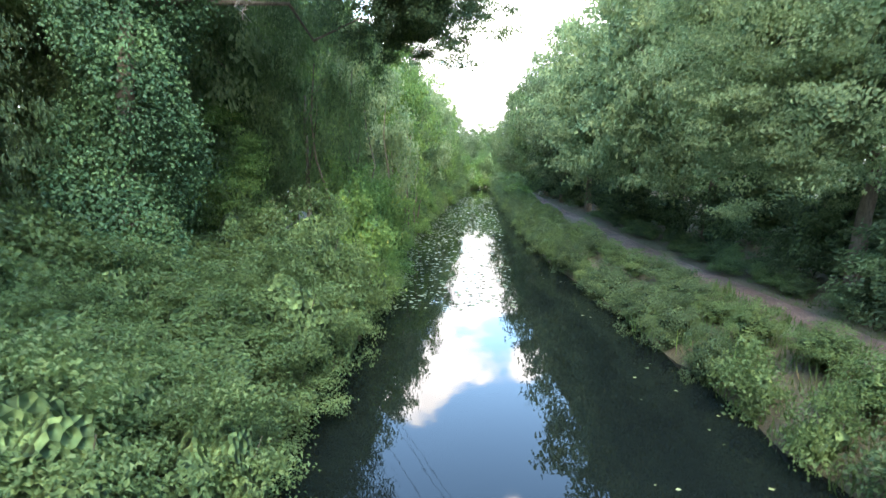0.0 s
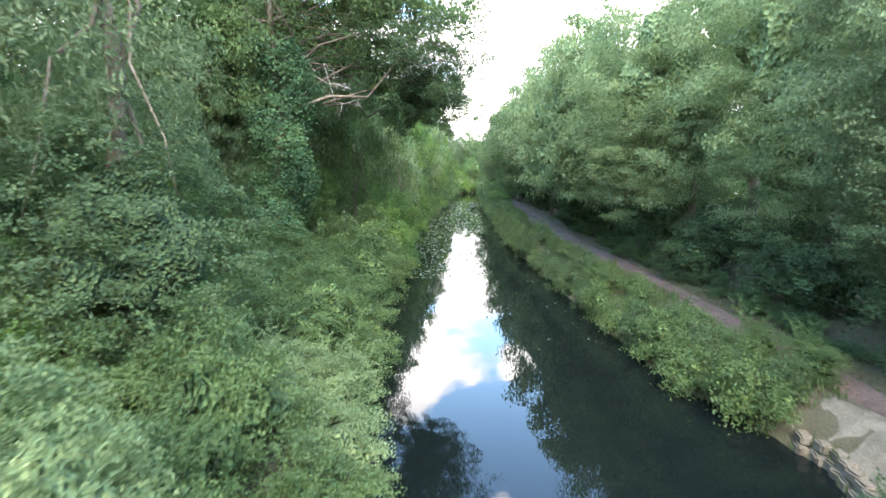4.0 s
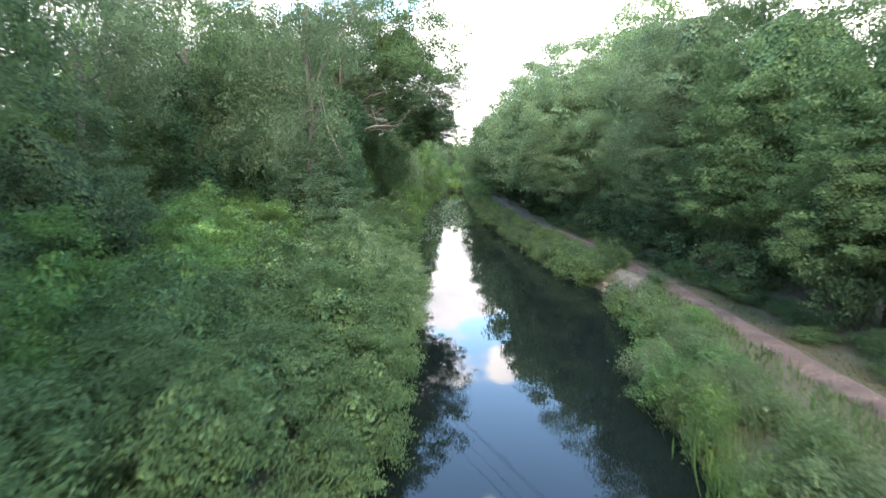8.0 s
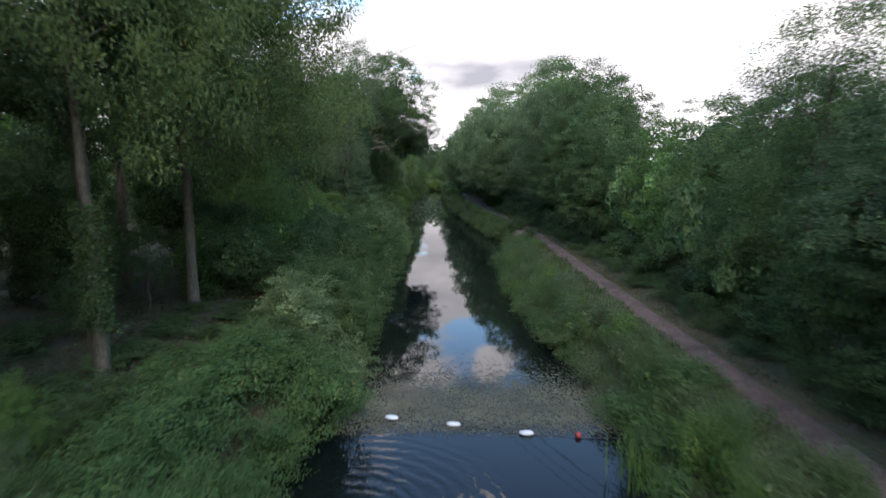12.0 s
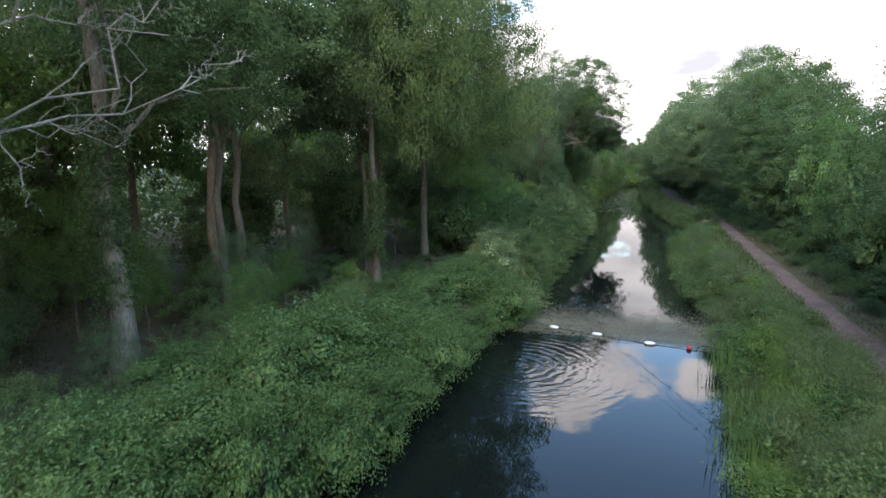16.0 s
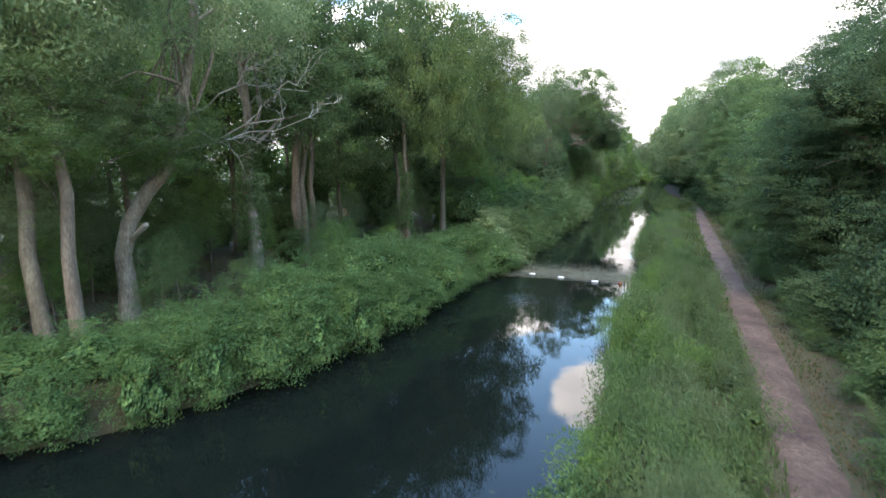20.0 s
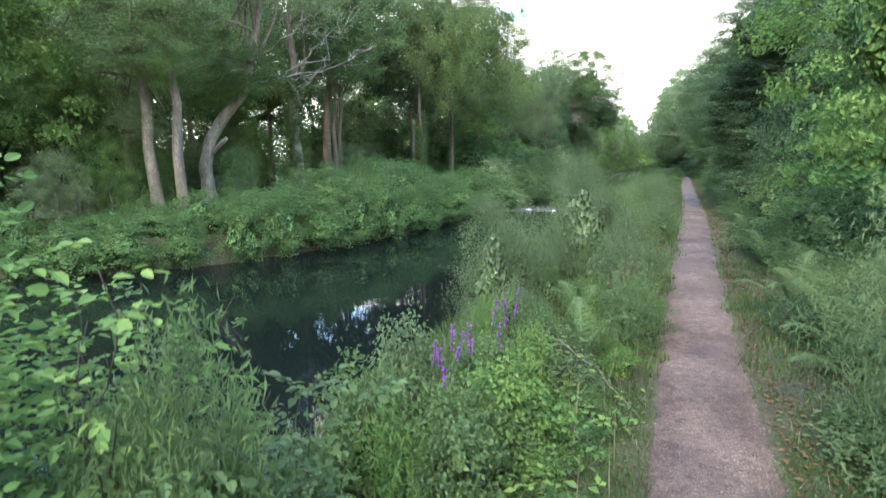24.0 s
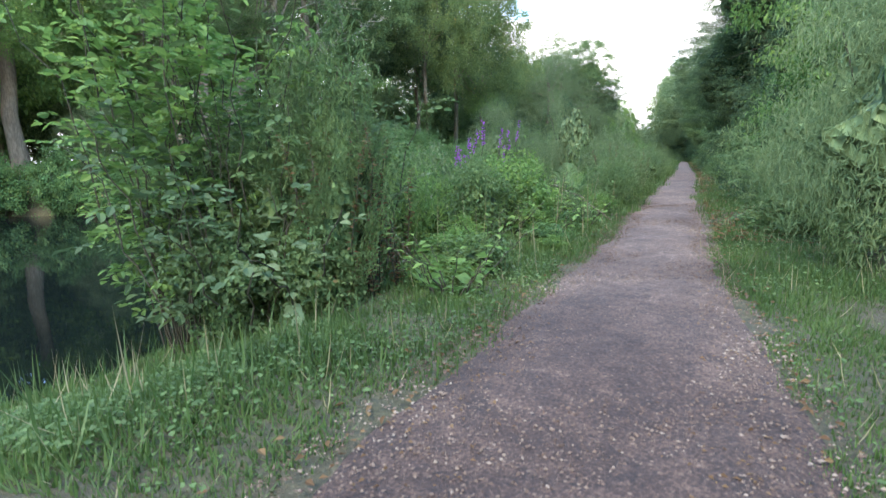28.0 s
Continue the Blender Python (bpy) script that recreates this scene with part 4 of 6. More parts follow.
    for i, (x, y, h) in enumerate([(-10.5, 19.5, 17), (-12.5, 24, 18), (-9.8, 27.5, 16), (-14, 31, 18), (-10.5, 35, 16.5), (-12, 41, 17), (-9.5, 48, 16), (-11.5, 55, 17), (-9.0, 63, 16), (-10, 72, 16), (-8.0, 84, 16), (-7.5, 96, 15), (-15, 14, 18), (-17, 22, 18), (-18, 4, 17), (-15.5, 8, 17)]):
        tree(x, y, h, [(0, 0, h * 0.60, 3.9, 4.0, h * 0.40, "far" if y > 30 else A, ("light", "fresh", "grey")[i % 3]), (1.4, -0.6, h * 0.34, 2.6, 2.8, h * 0.26, "far" if y > 30 else B, "mid")], 0.2, group=g, limbs=3, label="tall leafy tree of the wood above the canal")
    for i, (x, y, h, r) in enumerate([(-13.2, -47.5, 6, 1.5), (-12.4, -43.2, 5, 1.3), (-14.4, -51, 6.5, 1.6), (-11.4, -49.3, 4.6, 1.2), (-12.0, -54.0, 5, 1.4), (-11.5, -35.8, 5.2, 1.3), (-10.6, -31.0, 4.2, 1.1), (-15.6, -43.5, 6.5, 1.6), (-13.4, -57.6, 5.4, 1.4), (-11.2, -26.0, 5.0, 1.3), (-9.9, -38.8, 3.8, 1.0), (-8.3, -47.8, 3.4, 0.9), (-6.6, -46.2, 3.6, 0.9), (-7.4, -43.6, 4.2, 1.1), (-9.2, -42.0, 5.0, 1.3), (-6.2, -51.0, 3.6, 1.0), (-10.8, -56.8, 5.2, 1.4), (-9.6, -59.6, 4.4, 1.3), (-8.2, -52.6, 4.6, 1.2), (-6.4, -39.8, 3.6, 0.9), (-5.0, -41.8, 3.4, 0.9)]):
        tree(x, y, h, [(0, 0, h * 0.6, r, r, h * 0.36, S, ("mid", "fresh", "grey")[i % 3])], 0.05, group=g, limbs=2, label="slender sapling in the shade of the wood")
    # thin pale poles before that row
    for i in range(14):
        x, y = -4.6 - rng.uniform(0, 0.8), 17 + i * 1.6 + rng.uniform(-0.8, 0.8)
        z0, h = float(height(x, y)), rng.uniform(4.5, 7.5)
        p = bend((0, 0, -0.2), (rng.uniform(-0.5, 0.5), rng.uniform(-0.5, 0.5), h), 6, 0, 0.02, i)
        ob = thing("pole_stem", tube_mesh("pole_stem", p, np.linspace(0.05, 0.02, 6), PALE, 6, 0.05, i), "thin pale bare stem of a young tree", "tree stem", "bare stems by the water")
        ob.location = (x, y, z0)


left_wood()


def right_trees():
    B, A, S = "broad", "airy", "sparse"
    g = "trees beside the towpath"
    tree(15.5, 20.0, 19, [(0, 0, 14.0, 5.4, 5.4, 5.0, B, "fresh")], 0.36, label="tall light green tree behind the towpath", group=g)
    rows = [(11.2, 17, 16.0, 4.9, "light"), (10.3, 26, 16.5, 5.0, "light"), (13.8, 10, 16.4, 4.8, "light"), (14.2, 2.6, 16.4, 4.6, "grey"), (13.6, -3.6, 14.2, 4.0, "mid"), (14.2, -9.4, 12.2, 3.6, "mid"),
            (9.3, 35, 15.8, 4.9, "light"), (8.4, 45, 15.0, 4.6, "grey"), (7.7, 55, 14.5, 4.4, "mid"), (7.1, 65, 14, 4.2, "grey"), (6.8, 76, 14, 4.2, "mid"), (18.5, 12, 16, 5, "mid"), (16, 31, 16, 5.2, "mid"), (15, 43, 14, 5, "mid"), (13.5, 56, 13, 5, "mid"),
            (6.8, 92, 12, 4.2, "mid"), (6.0, 112, 12, 4.6, "mid"), (-9.5, 84, 10, 3.4, "mid"), (-3.5, 122, 12, 4.5, "grey"), (0.5, 128, 13, 5, "mid")]
    for i, (x, y, h, r, tone) in enumerate(rows):
        rz = (h - 2.8) / 2
        k = "far" if y > 34 or x > 16.5 else B
        tree(x, y, h, [(-1.5 if y > 0 and x < 14.5 else 0, 0, h - rz, r, r, rz, k, tone), (-1.7, -0.5, h * 0.41, r * 0.66, r * 0.75, h * 0.255, k, tone)], 0.26, group=g, limbs=3, label="broad leafy tree hanging over the towpath")
    gnarled = tree(13.4, 1.4, 9, [(-1.9, 0.3, 4.6, 2.3, 2.6, 2.0, "near", "dark"), (0.2, 1.2, 6.2, 2.6, 2.8, 2.4, "near", "dark")], 0.3, group=g, label="gnarled oak with low twisted boughs over the towpath")
    for k, (a, e) in enumerate([((-1.0, -0.4, 3.4), (-2.4, -1.6, 2.6)), ((0.3, -0.6, 4.4), (0.2, -2.4, 4.7))]):
        dead_limb(gnarled, a, e, 60 + k, 0.020, BARK)
    tree(15.0, -30.0, 13, [(0.4, 0, 10.2, 3.4, 3.4, 3.0, S, "mid"), (-0.4, 0, 6.6, 3.3, 3.6, 3.8, A, "mid")], 0.22, group=g, label="young oak with an open top beside the towpath")
    tree(15.2, -43.0, 12, [(0, 0, 8.0, 3.6, 4.0, 4.4, B, "dark"), (-1.4, 1, 4.6, 2.6, 3.0, 2.6, B, "dark"), (-2.8, 1.2, 5.6, 2.3, 3.0, 2.7, "near", "dark"), (-2.4, -1.6, 8.4, 2.2, 2.6, 2.2, "near", "dark")], 0.25, group=g, label="dark leafy tree leaning over the towpath")
    tree(16.5, -37.0, 13, [(0, 0, 9, 4.0, 4.0, 4.2, B, "dark"), (-3.4, 0, 6.0, 2.6, 3.0, 3.0, B, "dark")], 0.25, group=g)
    tree(14.0, -59.5, 9.5, [(0, 0, 5.8, 2.7, 3.0, 3.6, B, "fresh")], 0.18, group=g, label="light green tree above the bracken")
    tree(16.5, -52.0, 11, [(0, 0, 7.2, 3.4, 3.4, 3.8, B, "mid")], 0.2, group=g)
    tree(17.5, -64.0, 10, [(0, 0, 6.5, 3.4, 3.4, 3.8, B, "mid")], 0.2, group=g)
    tree(19, -24, 11, [(0, 0, 7, 4, 4, 4, B, "mid")], 0.2, group=g)
    tree(19, -15, 11, [(0, 0, 7, 4, 4, 4, B, "mid")], 0.2, group=g)
    middle = [(13.6, -14, 2.4, 2.6, 7.6, "mid"), (14.2, -19, 2.6, 2.6, 8.4, "fresh"), (13.7, -23.5, 2.3, 2.4, 7.2, "mid"), (13.6, -34, 2.2, 2.6, 7.4, "mid"), (13.9, -38.5, 2.4, 2.4, 8.0, "dark"), (13.2, -28.5, 1.9, 2.2, 5.6, "mid"),
                                    (12.9, -9.5, 1.6, 2.2, 4.6, "dark"), (12.7, -4, 1.5, 2.2, 4.0, "dark"), (12.4, 2, 1.6, 2.4, 3.8, "dark"), (11.6, 8, 1.6, 2.4, 3.8, "dark"), (11.0, 14, 1.6, 2.4, 3.6, "dark"), (14.0, -48.5, 1.9, 2.2, 6.0, "dark"), (14.2, -54, 1.8, 2, 4.6, "fresh"), (14.8, -62.5, 1.6, 1.8, 4.4, "mid"),
                                    (15, -67, 1.8, 1.8, 4.2, "mid"), (14.8, -72, 1.6, 1.8, 3.4, "mid")]
    upper = [(10.9, 19, 1.5, 2.2, 3.6, "dark"), (10.4, 24, 1.5, 2.4, 3.6, "dark"), (9.7, 29, 1.5, 2.4, 3.4, "dark"), (9.2, 34.5, 1.6, 2.8, 3.6, "dark"), (8.8, 41, 1.6, 3, 3.6, "dark"), (8.3, 48, 1.6, 3, 3.6, "dark"), (13.9, 6, 1.8, 2.6, 4.2, "dark"), (13.4, 12, 1.8, 2.6, 4.4, "dark"), (12.8, 18, 1.8, 2.8, 4.4, "dark"), (12.2, 25, 1.8, 3, 4.4, "dark"), (8.2, 54, 1.7, 3, 4.0, "dark"), (7.9, 60, 1.7, 3, 4.0, "dark"), (7.6, 66.5, 1.7, 3, 4.0, "mid"), (7.3, 73, 1.7, 3, 4.0, "dark"), (7.0, 80, 1.7, 3, 4.0, "mid"), (6.8, 87, 1.7, 3, 4.0, "mid"), (10.6, 57, 2.2, 4, 5.0, "mid"), (10.0, 68, 2.2, 4, 5.0, "mid"), (9.6, 79, 2.2, 4, 5.0, "mid")]
    for x, y, rx, ry, top, tone in middle + upper:
        bush(x, y, rx, ry, top, "bush", tone, "tall leafy shrub at the edge of the towpath", "shrub", group="shrubs beside the towpath")


right_trees()


def banks():
    # hedge of the far bank, walked along the shore from the wide water up to the reeds
    ys = np.linspace(-82, 95, 1900)
    xs = np.interp(ys, LEFT_Y, LEFT_X)
    run = np.concatenate([[0], np.cumsum(np.hypot(np.diff(xs), np.diff(ys)))])
    s = 0.0
    while s < run[-1]:
        x, y = float(np.interp(s, run, xs)), float(np.interp(s, run, ys))
        top = float(np.interp(y, [-82, -66, -58, -50, -42, -36, -28, -20, -10, 0, 8, 16, 30, 60], [1.7, 1.8, 2.1, 2.6, 3.0, 2.7, 2.8, 3.4, 3.5, 2.9, 2.8, 3.3, 3.3, 3.0]))
        nx, ny = (-1.0, 0.0) if y > -51 else (-0.55, 0.83)
        far = y > 22
        kind = "far" if far else ("bramble" if y < -34 else "bush")
        tone = "bramble" if y < -34 else ("mid" if rng.random() < 0.7 else "light")
        if y > 14:
            tone = "fresh" if rng.random() < 0.3 else "mid"
        w = rng.uniform(0.85, 1.3)
        bush(x + nx * (0.55 if y > 0 else 0.05), y + ny * 0.05, w, w * 1.1, max(0.9, top * (rng.uniform(0.35, 0.8) if y > -46 else rng.uniform(0.7, 1.05))), kind, tone, low=0.0, label="bramble bush hanging over the water's edge" if kind == "bramble" else "leafy bush hanging over the water", name="bramble_bush" if kind == "bramble" else "bush")
        w = rng.uniform(1.2, 1.7)
        bush(x + nx * 1.7, y + ny * 1.7 + 0.4, w, w, top * rng.uniform(0.6, 1.3), kind, tone, "dense bramble thicket on the bank" if kind == "bramble" else "dense leafy bush on the bank", "bramble_bush" if kind == "bramble" else "bush")
        if -47 < y < -25:
            for d in (3.5, 5.2, 7.0):
                w = rng.uniform(0.6, 1.0)
                bush(x - d, y + rng.uniform(-0.6, 0.6), w * (1.4 if d < 4 else 1.0), w, (rng.uniform(1.9, 2.6) if y < -37 else rng.uniform(1.4, 2.0)) if d < 4 else rng.uniform(1.2, 1.6), "far" if d > 4 else "bush", "fresh" if rng.random() < 0.35 else "mid", "low undergrowth on the shaded floor", name="low_bush", group="undergrowth of the wood")
        elif y < 18:
            w = rng.uniform(1.3, 1.8)
            bush(x + nx * 3.6, y + ny * 3.6, w, w, top * rng.uniform(0.70, 1.0) if y < -24 else top * rng.uniform(0.9, 1.2), "far" if y < -50 or rng.random() < 0.4 else "bush", tone)
        if -24 < y < 18:
            for d in (5.6, 7.8):
                w = rng.uniform(1.5, 2.2)
                bush(x - d - rng.uniform(0, 0.8), y + rng.uniform(-0.5, 0.5), w, w, top * rng.uniform(0.95, 1.5), "bush" if d < 6 and rng.random() < 0.5 else "far", ("mid", "fresh", "dark")[int(rng.integers(3))])
        s += float(rng.uniform(1.5, 2.1)) if not far else float(rng.uniform(2.2, 3.2))
    for x, y, r, top in [(-4.2, 10.5, 1.4, 3.0), (-4.6, 13.5, 1.5, 3.8), (-4.4, 17.0, 1.6, 4.2), (-5.0, 21.0, 1.7, 4.4), (-5.4, 26.0, 1.8, 4.2)]:
        bush(x, y, r, r * 1.1, top, "bush", "mid" if y < 15 else "fresh", "tall leafy bush leaning over the water")
    for i in range(34):
        y = 62 + i * 1.7
        bush(float(np.interp(y, RIGHT_Y, RIGHT_X)) + rng.uniform(2.0, 3.6), y, 1.7, 2.0, rng.uniform(1.6, 2.6), "far", "mid" if i % 3 else "fresh", "far leafy bush beside the water", "far_bush")
    for i in range(14):
        bush(-9 + i * 1.1, 96 + (i * 3) % 5, 1.7, 1.7, rng.uniform(1.6, 3.2), "far", "fresh" if i % 2 else "light", "far leafy bush closing the canal", "far_bush", low=0.0)
    for i in range(16):
        bush(-8 + i * 0.95, 101 + (i * 5) % 9, 2.2, 2.2, rng.uniform(4.0, 6.5), "far", "mid" if i % 2 else "fresh", "far leafy bush at the far end of the canal", "far_bush", low=0.3)
    bush(-10.0, -0.4, 1.6, 1.6, 4.5, "bush", "fresh", "bright green hazel bush")
    for x, y, r, top in [(-9.0, -15.0, 1.9, 5.0), (-7.6, -4.4, 1.6, 4.5), (-8.4, -8.6, 1.9, 5.0), (-7.4, -12.4, 1.7, 4.6), (-8.0, -18.6, 1.8, 4.6), (-7.6, 1.8, 1.5, 4.4)]:
        bush(x, y, r, r, top, "bush", "fresh", "bright green hazel bush")
    # undergrowth on the shaded wood floor
    for i in range(34):
        x, y = -rng.uniform(11.5, 24), rng.uniform(-68, 8)
        bush(x, y, rng.uniform(0.8, 1.6), rng.uniform(0.8, 1.6), rng.uniform(1.7, 3.6), "far", "mid" if i % 3 else "grey", "shaded undergrowth below the trees", "low_bush", group="undergrowth of the wood")
    # low growth of the towpath bank
    y = -58.0
    while y < 95:
        xr = float(np.interp(y, RIGHT_Y, RIGHT_X))
        if not -2.5 < y < 1.4:
            tone = ["mid", "fresh" if y < -3 else "dark", "grey" if y < -3 else "dark", "bramble" if y < -3 else "mid"][int(rng.integers(4))]
            kind = "far" if y > 24 else ("fine" if y < -8 and rng.random() < 0.6 else "bramble")
            w = rng.uniform(0.5, 0.9)
            bush(xr + 0.15, y, w, w * 1.3, rng.uniform(0.6, 1.1) if y < -3 else rng.uniform(1.0, 1.5), kind, tone, low=0.0, label="low herbs and brambles at the water's edge", name="herb_clump", group="low plants of the bank")
            if y > -3 or y < -38 or rng.random() < 0.9:
                bush(xr + rng.uniform(1.2, 2.0), y + 0.5, w * 1.1, w * 1.2, rng.uniform(1.4, 1.9) if y > -3 or y < -38 else rng.uniform(1.2, 1.7), kind, ("grey" if y < -3 else "mid") if rng.random() < 0.4 else tone, "waist-high nettles and herbs", "nettle_clump", group="low plants of the bank")
            if -60 < y < -5:
                for k in range(4):
                    w = rng.uniform(0.35, 0.7)
                    dx = rng.uniform(0.5, 2.2 if y > -25 else 2.7)
                    bush(xr + dx, y + rng.uniform(-0.8, 0.8), w, w * 1.2, rng.uniform(0.9, 1.4) if y > -25 else rng.uniform(1.2, 1.95) - 0.28 * max(0.0, dx - 1.0), "fine" if rng.random() < 0.65 else "bramble", ["mid", "grey", "willow", "fresh"][int(rng.integers(4))], "leafy weeds and reeds of the bank", "herb_clump", group="low plants of the bank")
        y += float(rng.uniform(1.2, 2.0))
    for i in range(12):
        y = 1.5 + i * 0.5
        w = rng.uniform(0.5, 0.75)
        bush(float(np.interp(y, RIGHT_Y, RIGHT_X)) + 0.3 + (i % 3) * 0.65, y, w, w * 1.2, rng.uniform(1.1, 1.6), "bramble", ("mid", "dark", "mid")[i % 3], "nettles and brambles crowding the bank", "nettle_clump", group="low plants of the bank")
    for i in range(46):
        y = -66.5 + i * 0.62 + rng.uniform(-0.2, 0.2)
        xr, pc = float(np.interp(y, RIGHT_Y, RIGHT_X)), float(np.interp(y, PATH_Y, PATH_X))
        x = xr + 1.2 + (pc - 2.0 - xr) * rng.uniform(0, 1)
        if y < -63.5 and x < 8.4:
            continue
        w = rng.uniform(0.4, 0.62)
        bush(x, y, w, w, rng.uniform(1.6, 2.15), "fine", ("grey", "bracken", "mid", "willow")[i % 4], "tall feathery herbs on the bank", "feathery_herb", group="low plants of the bank")
    for i in range(84):
        y = -66 + i * 0.72
        w = rng.uniform(0.35, 0.7)
        bush(float(np.interp(y, PATH_Y, PATH_X)) + 1.25 + rng.uniform(0, 1.5), y, w, w * 1.2, rng.uniform(1.25, 1.8), "fine" if i % 2 else "bramble", ("bracken", "mid", "dark")[i % 3], "low ferny growth below the hedge", "fern_clump", group="low plants below the hedge")
    for i in range(56):
        y = -6 + i * 0.85
        w = rng.uniform(0.4, 0.75)
        bush(float(np.interp(y, PATH_Y, PATH_X)) + 0.95 + rng.uniform(0, 1.3), y, w, w * 1.2, rng.uniform(1.25, 1.9), "bramble" if y < 14 else "far", ("dark", "mid", "bracken")[i % 3], "low brambles at the foot of the trees", "bramble", group="low plants below the hedge")
    for x, y in [(14.8, -2.6), (15.4, 0.8), (14.6, -6.2)]:
        bush(x, y, 1.7, 1.8, 3.4, "bush", "dark", "dark shrub below the oak", "shrub", group="shrubs beside the towpath")
    for x, y, top, tone in [(13.1, -46.0, 3.2, "dark"), (13.2, -51.0, 3.0, "mid"), (13.1, -43.2, 3.0, "dark"), (13.0, -40.2, 3.4, "dark"), (13.0, -36.2, 3.0, "mid"), (13.0, -31.5, 2.8, "mid"), (13.3, -56.5, 2.6, "mid"), (12.9, -26.0, 2.8, "dark"), (12.9, -20.8, 3.0, "mid"), (12.8, -16.5, 2.8, "mid")]:
        bush(x, y, 1.35, 1.7, top, "bush", tone, "leafy shrub reaching to the edge of the towpath", "shrub", group="shrubs beside the towpath")
    for i in range(40):
        y = -69.6 + i * 0.27
        w = rng.uniform(0.16, 0.34)
        bush(float(np.interp(y, PATH_Y, PATH_X)) - 0.78 - rng.uniform(0.1, 0.55) - (0.35 if y < -68 else 0), y, w, w * 1.2, 0.95 + rng.uniform(0.12, 0.32), "bramble", ("fresh", "mid", "fresh", "bramble")[i % 4], "small leafy weeds on the path verge", "verge_weed", group="weeds of the verge")


banks()


def far_wood(name, spots, label, L=0.42, tone="mid"):
    """A far belt of trees: clumps of leaves too small to tell apart."""
    C = np.array(spots)
    O = unit(rng.normal(0, 1, C.shape) + np.array([0, 0, 0.5]))
    V = puffs(C, O, 24, 0.75, 0.7, L, L * 0.62)
    thing(name, leaf_mesh(name, V, LEAF[tone]), label, "woodland", kind="stuff")


def belt(x0, x1, y0, y1, high, n, seed):
    g = np.random.default_rng(seed)
    x, y = g.uniform(x0, x1, n), g.uniform(y0, y1, n)
    lim = high * (0.72 + 0.2 * np.sin(y * 0.45 + x * 0.2) + 0.12 * np.sin(y * 1.3) + 0.10 * np.sin(x * 0.9))
    return np.stack([x, y, 0.9 + g.uniform(0, 1, n) ** 0.8 * lim], 1)


far_wood("far_wood", belt(-40, -30, -120, 110, 10.5, 4600, 1), "deep wood behind the far bank")
far_wood("far_wood", belt(19, 27, -110, 95, 9, 3400, 2), "trees and bushes behind the towpath hedge", tone="mid")
far_wood("far_wood", belt(-30, 26, 150, 165, 15, 900, 3), "trees that close the far end of the canal", tone="mid")
far_wood("far_wood", belt(-34, 30, -125, -112, 13, 800, 4), "trees behind the bend of the canal", tone="mid")


def grass(name, count, x0, x1, y0, y1, high, tone, label, wide=0.012, seed=1, verge=1.0, lie=0.7):
    """Blades on the towpath side, on either side of the gravel."""
    g = np.random.default_rng(seed)
    y = g.uniform(y0, y1, count)
    xr, pc = np.interp(y, RIGHT_Y, RIGHT_X), np.interp(y, PATH_Y, PATH_X)
    x = g.uniform(x0, x1, count)
    tuft = 0.5 + 0.28 * wave(x * 1.3, y * 1.3, 1.0)
    tuft = np.clip(tuft, 0, 1.2)
    edge = 0.44 + 0.22 * np.exp(-((y + 72.0) / 2.6) ** 2) + 0.07 * np.sin(y * 1.7 + np.sign(x - pc)) + 0.06 * np.sin(y * 4.6 + 2 * np.sign(x - pc)) + 0.05 * np.sin(y * 11 + x) + np.abs(g.normal(0, 0.05, count))
    dist = np.abs(x - pc) - edge
    keep = (x > xr - 0.15) & (dist > 0) & (g.uniform(0, 1, count) < 0.62 + 0.38 * tuft)
    keep &= ~((y > -2.3) & (y < 1.2) & (x < pc) & (x > xr + 0.1) & (g.uniform(0, 1, count) < 0.93))
    if verge < 1:
        keep &= (x < pc) | (dist < 0.9)
    x, y, dist, tuft, pc = x[keep], y[keep], dist[keep], tuft[keep], pc[keep]
    z = np.maximum(height(x, y), 0.0) - 0.02
    n = len(x)
    h = high * np.interp(y, [-69.5, -66.5], [0.75, 1.0]) * g.uniform(0.35, 1.1, n) * (0.62 + 0.38 * np.clip(dist / 0.9, 0, 1)) * (0.45 + 0.65 * tuft) * np.where(x > pc, verge, 1.0)
    h = np.maximum(h, 0.045 * g.uniform(0.6, 1.3, n))
    a = g.uniform(0, 6.28, n)
    tilt = g.uniform(0.1, lie, n)
    D = np.stack([np.cos(a) * tilt, np.sin(a) * tilt, np.ones(n)], 1)
    N = np.stack([np.cos(a), np.sin(a), np.full(n, -0.2)], 1)
    V = leaf_arrays(np.stack([x, y, z], 1), D, N, h, wide * g.uniform(0.6, 1.4, n), 0.2)
    thing(name, leaf_mesh(name, V, LEAF[tone]), label, "grass", kind="stuff")


grass("grass", 190000, 6.2, 13.0, -72.4, -65, 0.18, "grass", "short green grass on the verges of the towpath", 0.008, 1, 0.8, lie=2.6)
grass("grass", 110000, 9.0, 12.3, -72.4, -65, 0.15, "grass", "dense short turf along the path edge", 0.008, 21, lie=2.2)
grass("grass", 7000, 6.2, 13.2, -72.4, -60, 0.50, "grass", "longer grass in tufts", 0.009, 11, 0.5, lie=1.2)
grass("grass", 40000, 5.6, 13.2, -65, -56, 0.46, "grass", "green grass on the verges of the towpath", 0.014, 12, 0.6, lie=1.1)
grass("grass", 60000, 5.0, 12.5, -56, 18, 0.70, "grass", "tall green grass on the canal bank", 0.026, 2, 0.3, lie=0.9)
grass("dry_grass", 450, 7.4, 9.9, -69.5, -58, 1.25, "straw", "tall tan seed stalks among the weeds", 0.007, 31, lie=0.5)
grass("dry_grass", 220, 7.4, 9.0, -69.2, -60, 0.9, "rust", "tall rusty seed stalks among the weeds", 0.010, 32, lie=0.7)
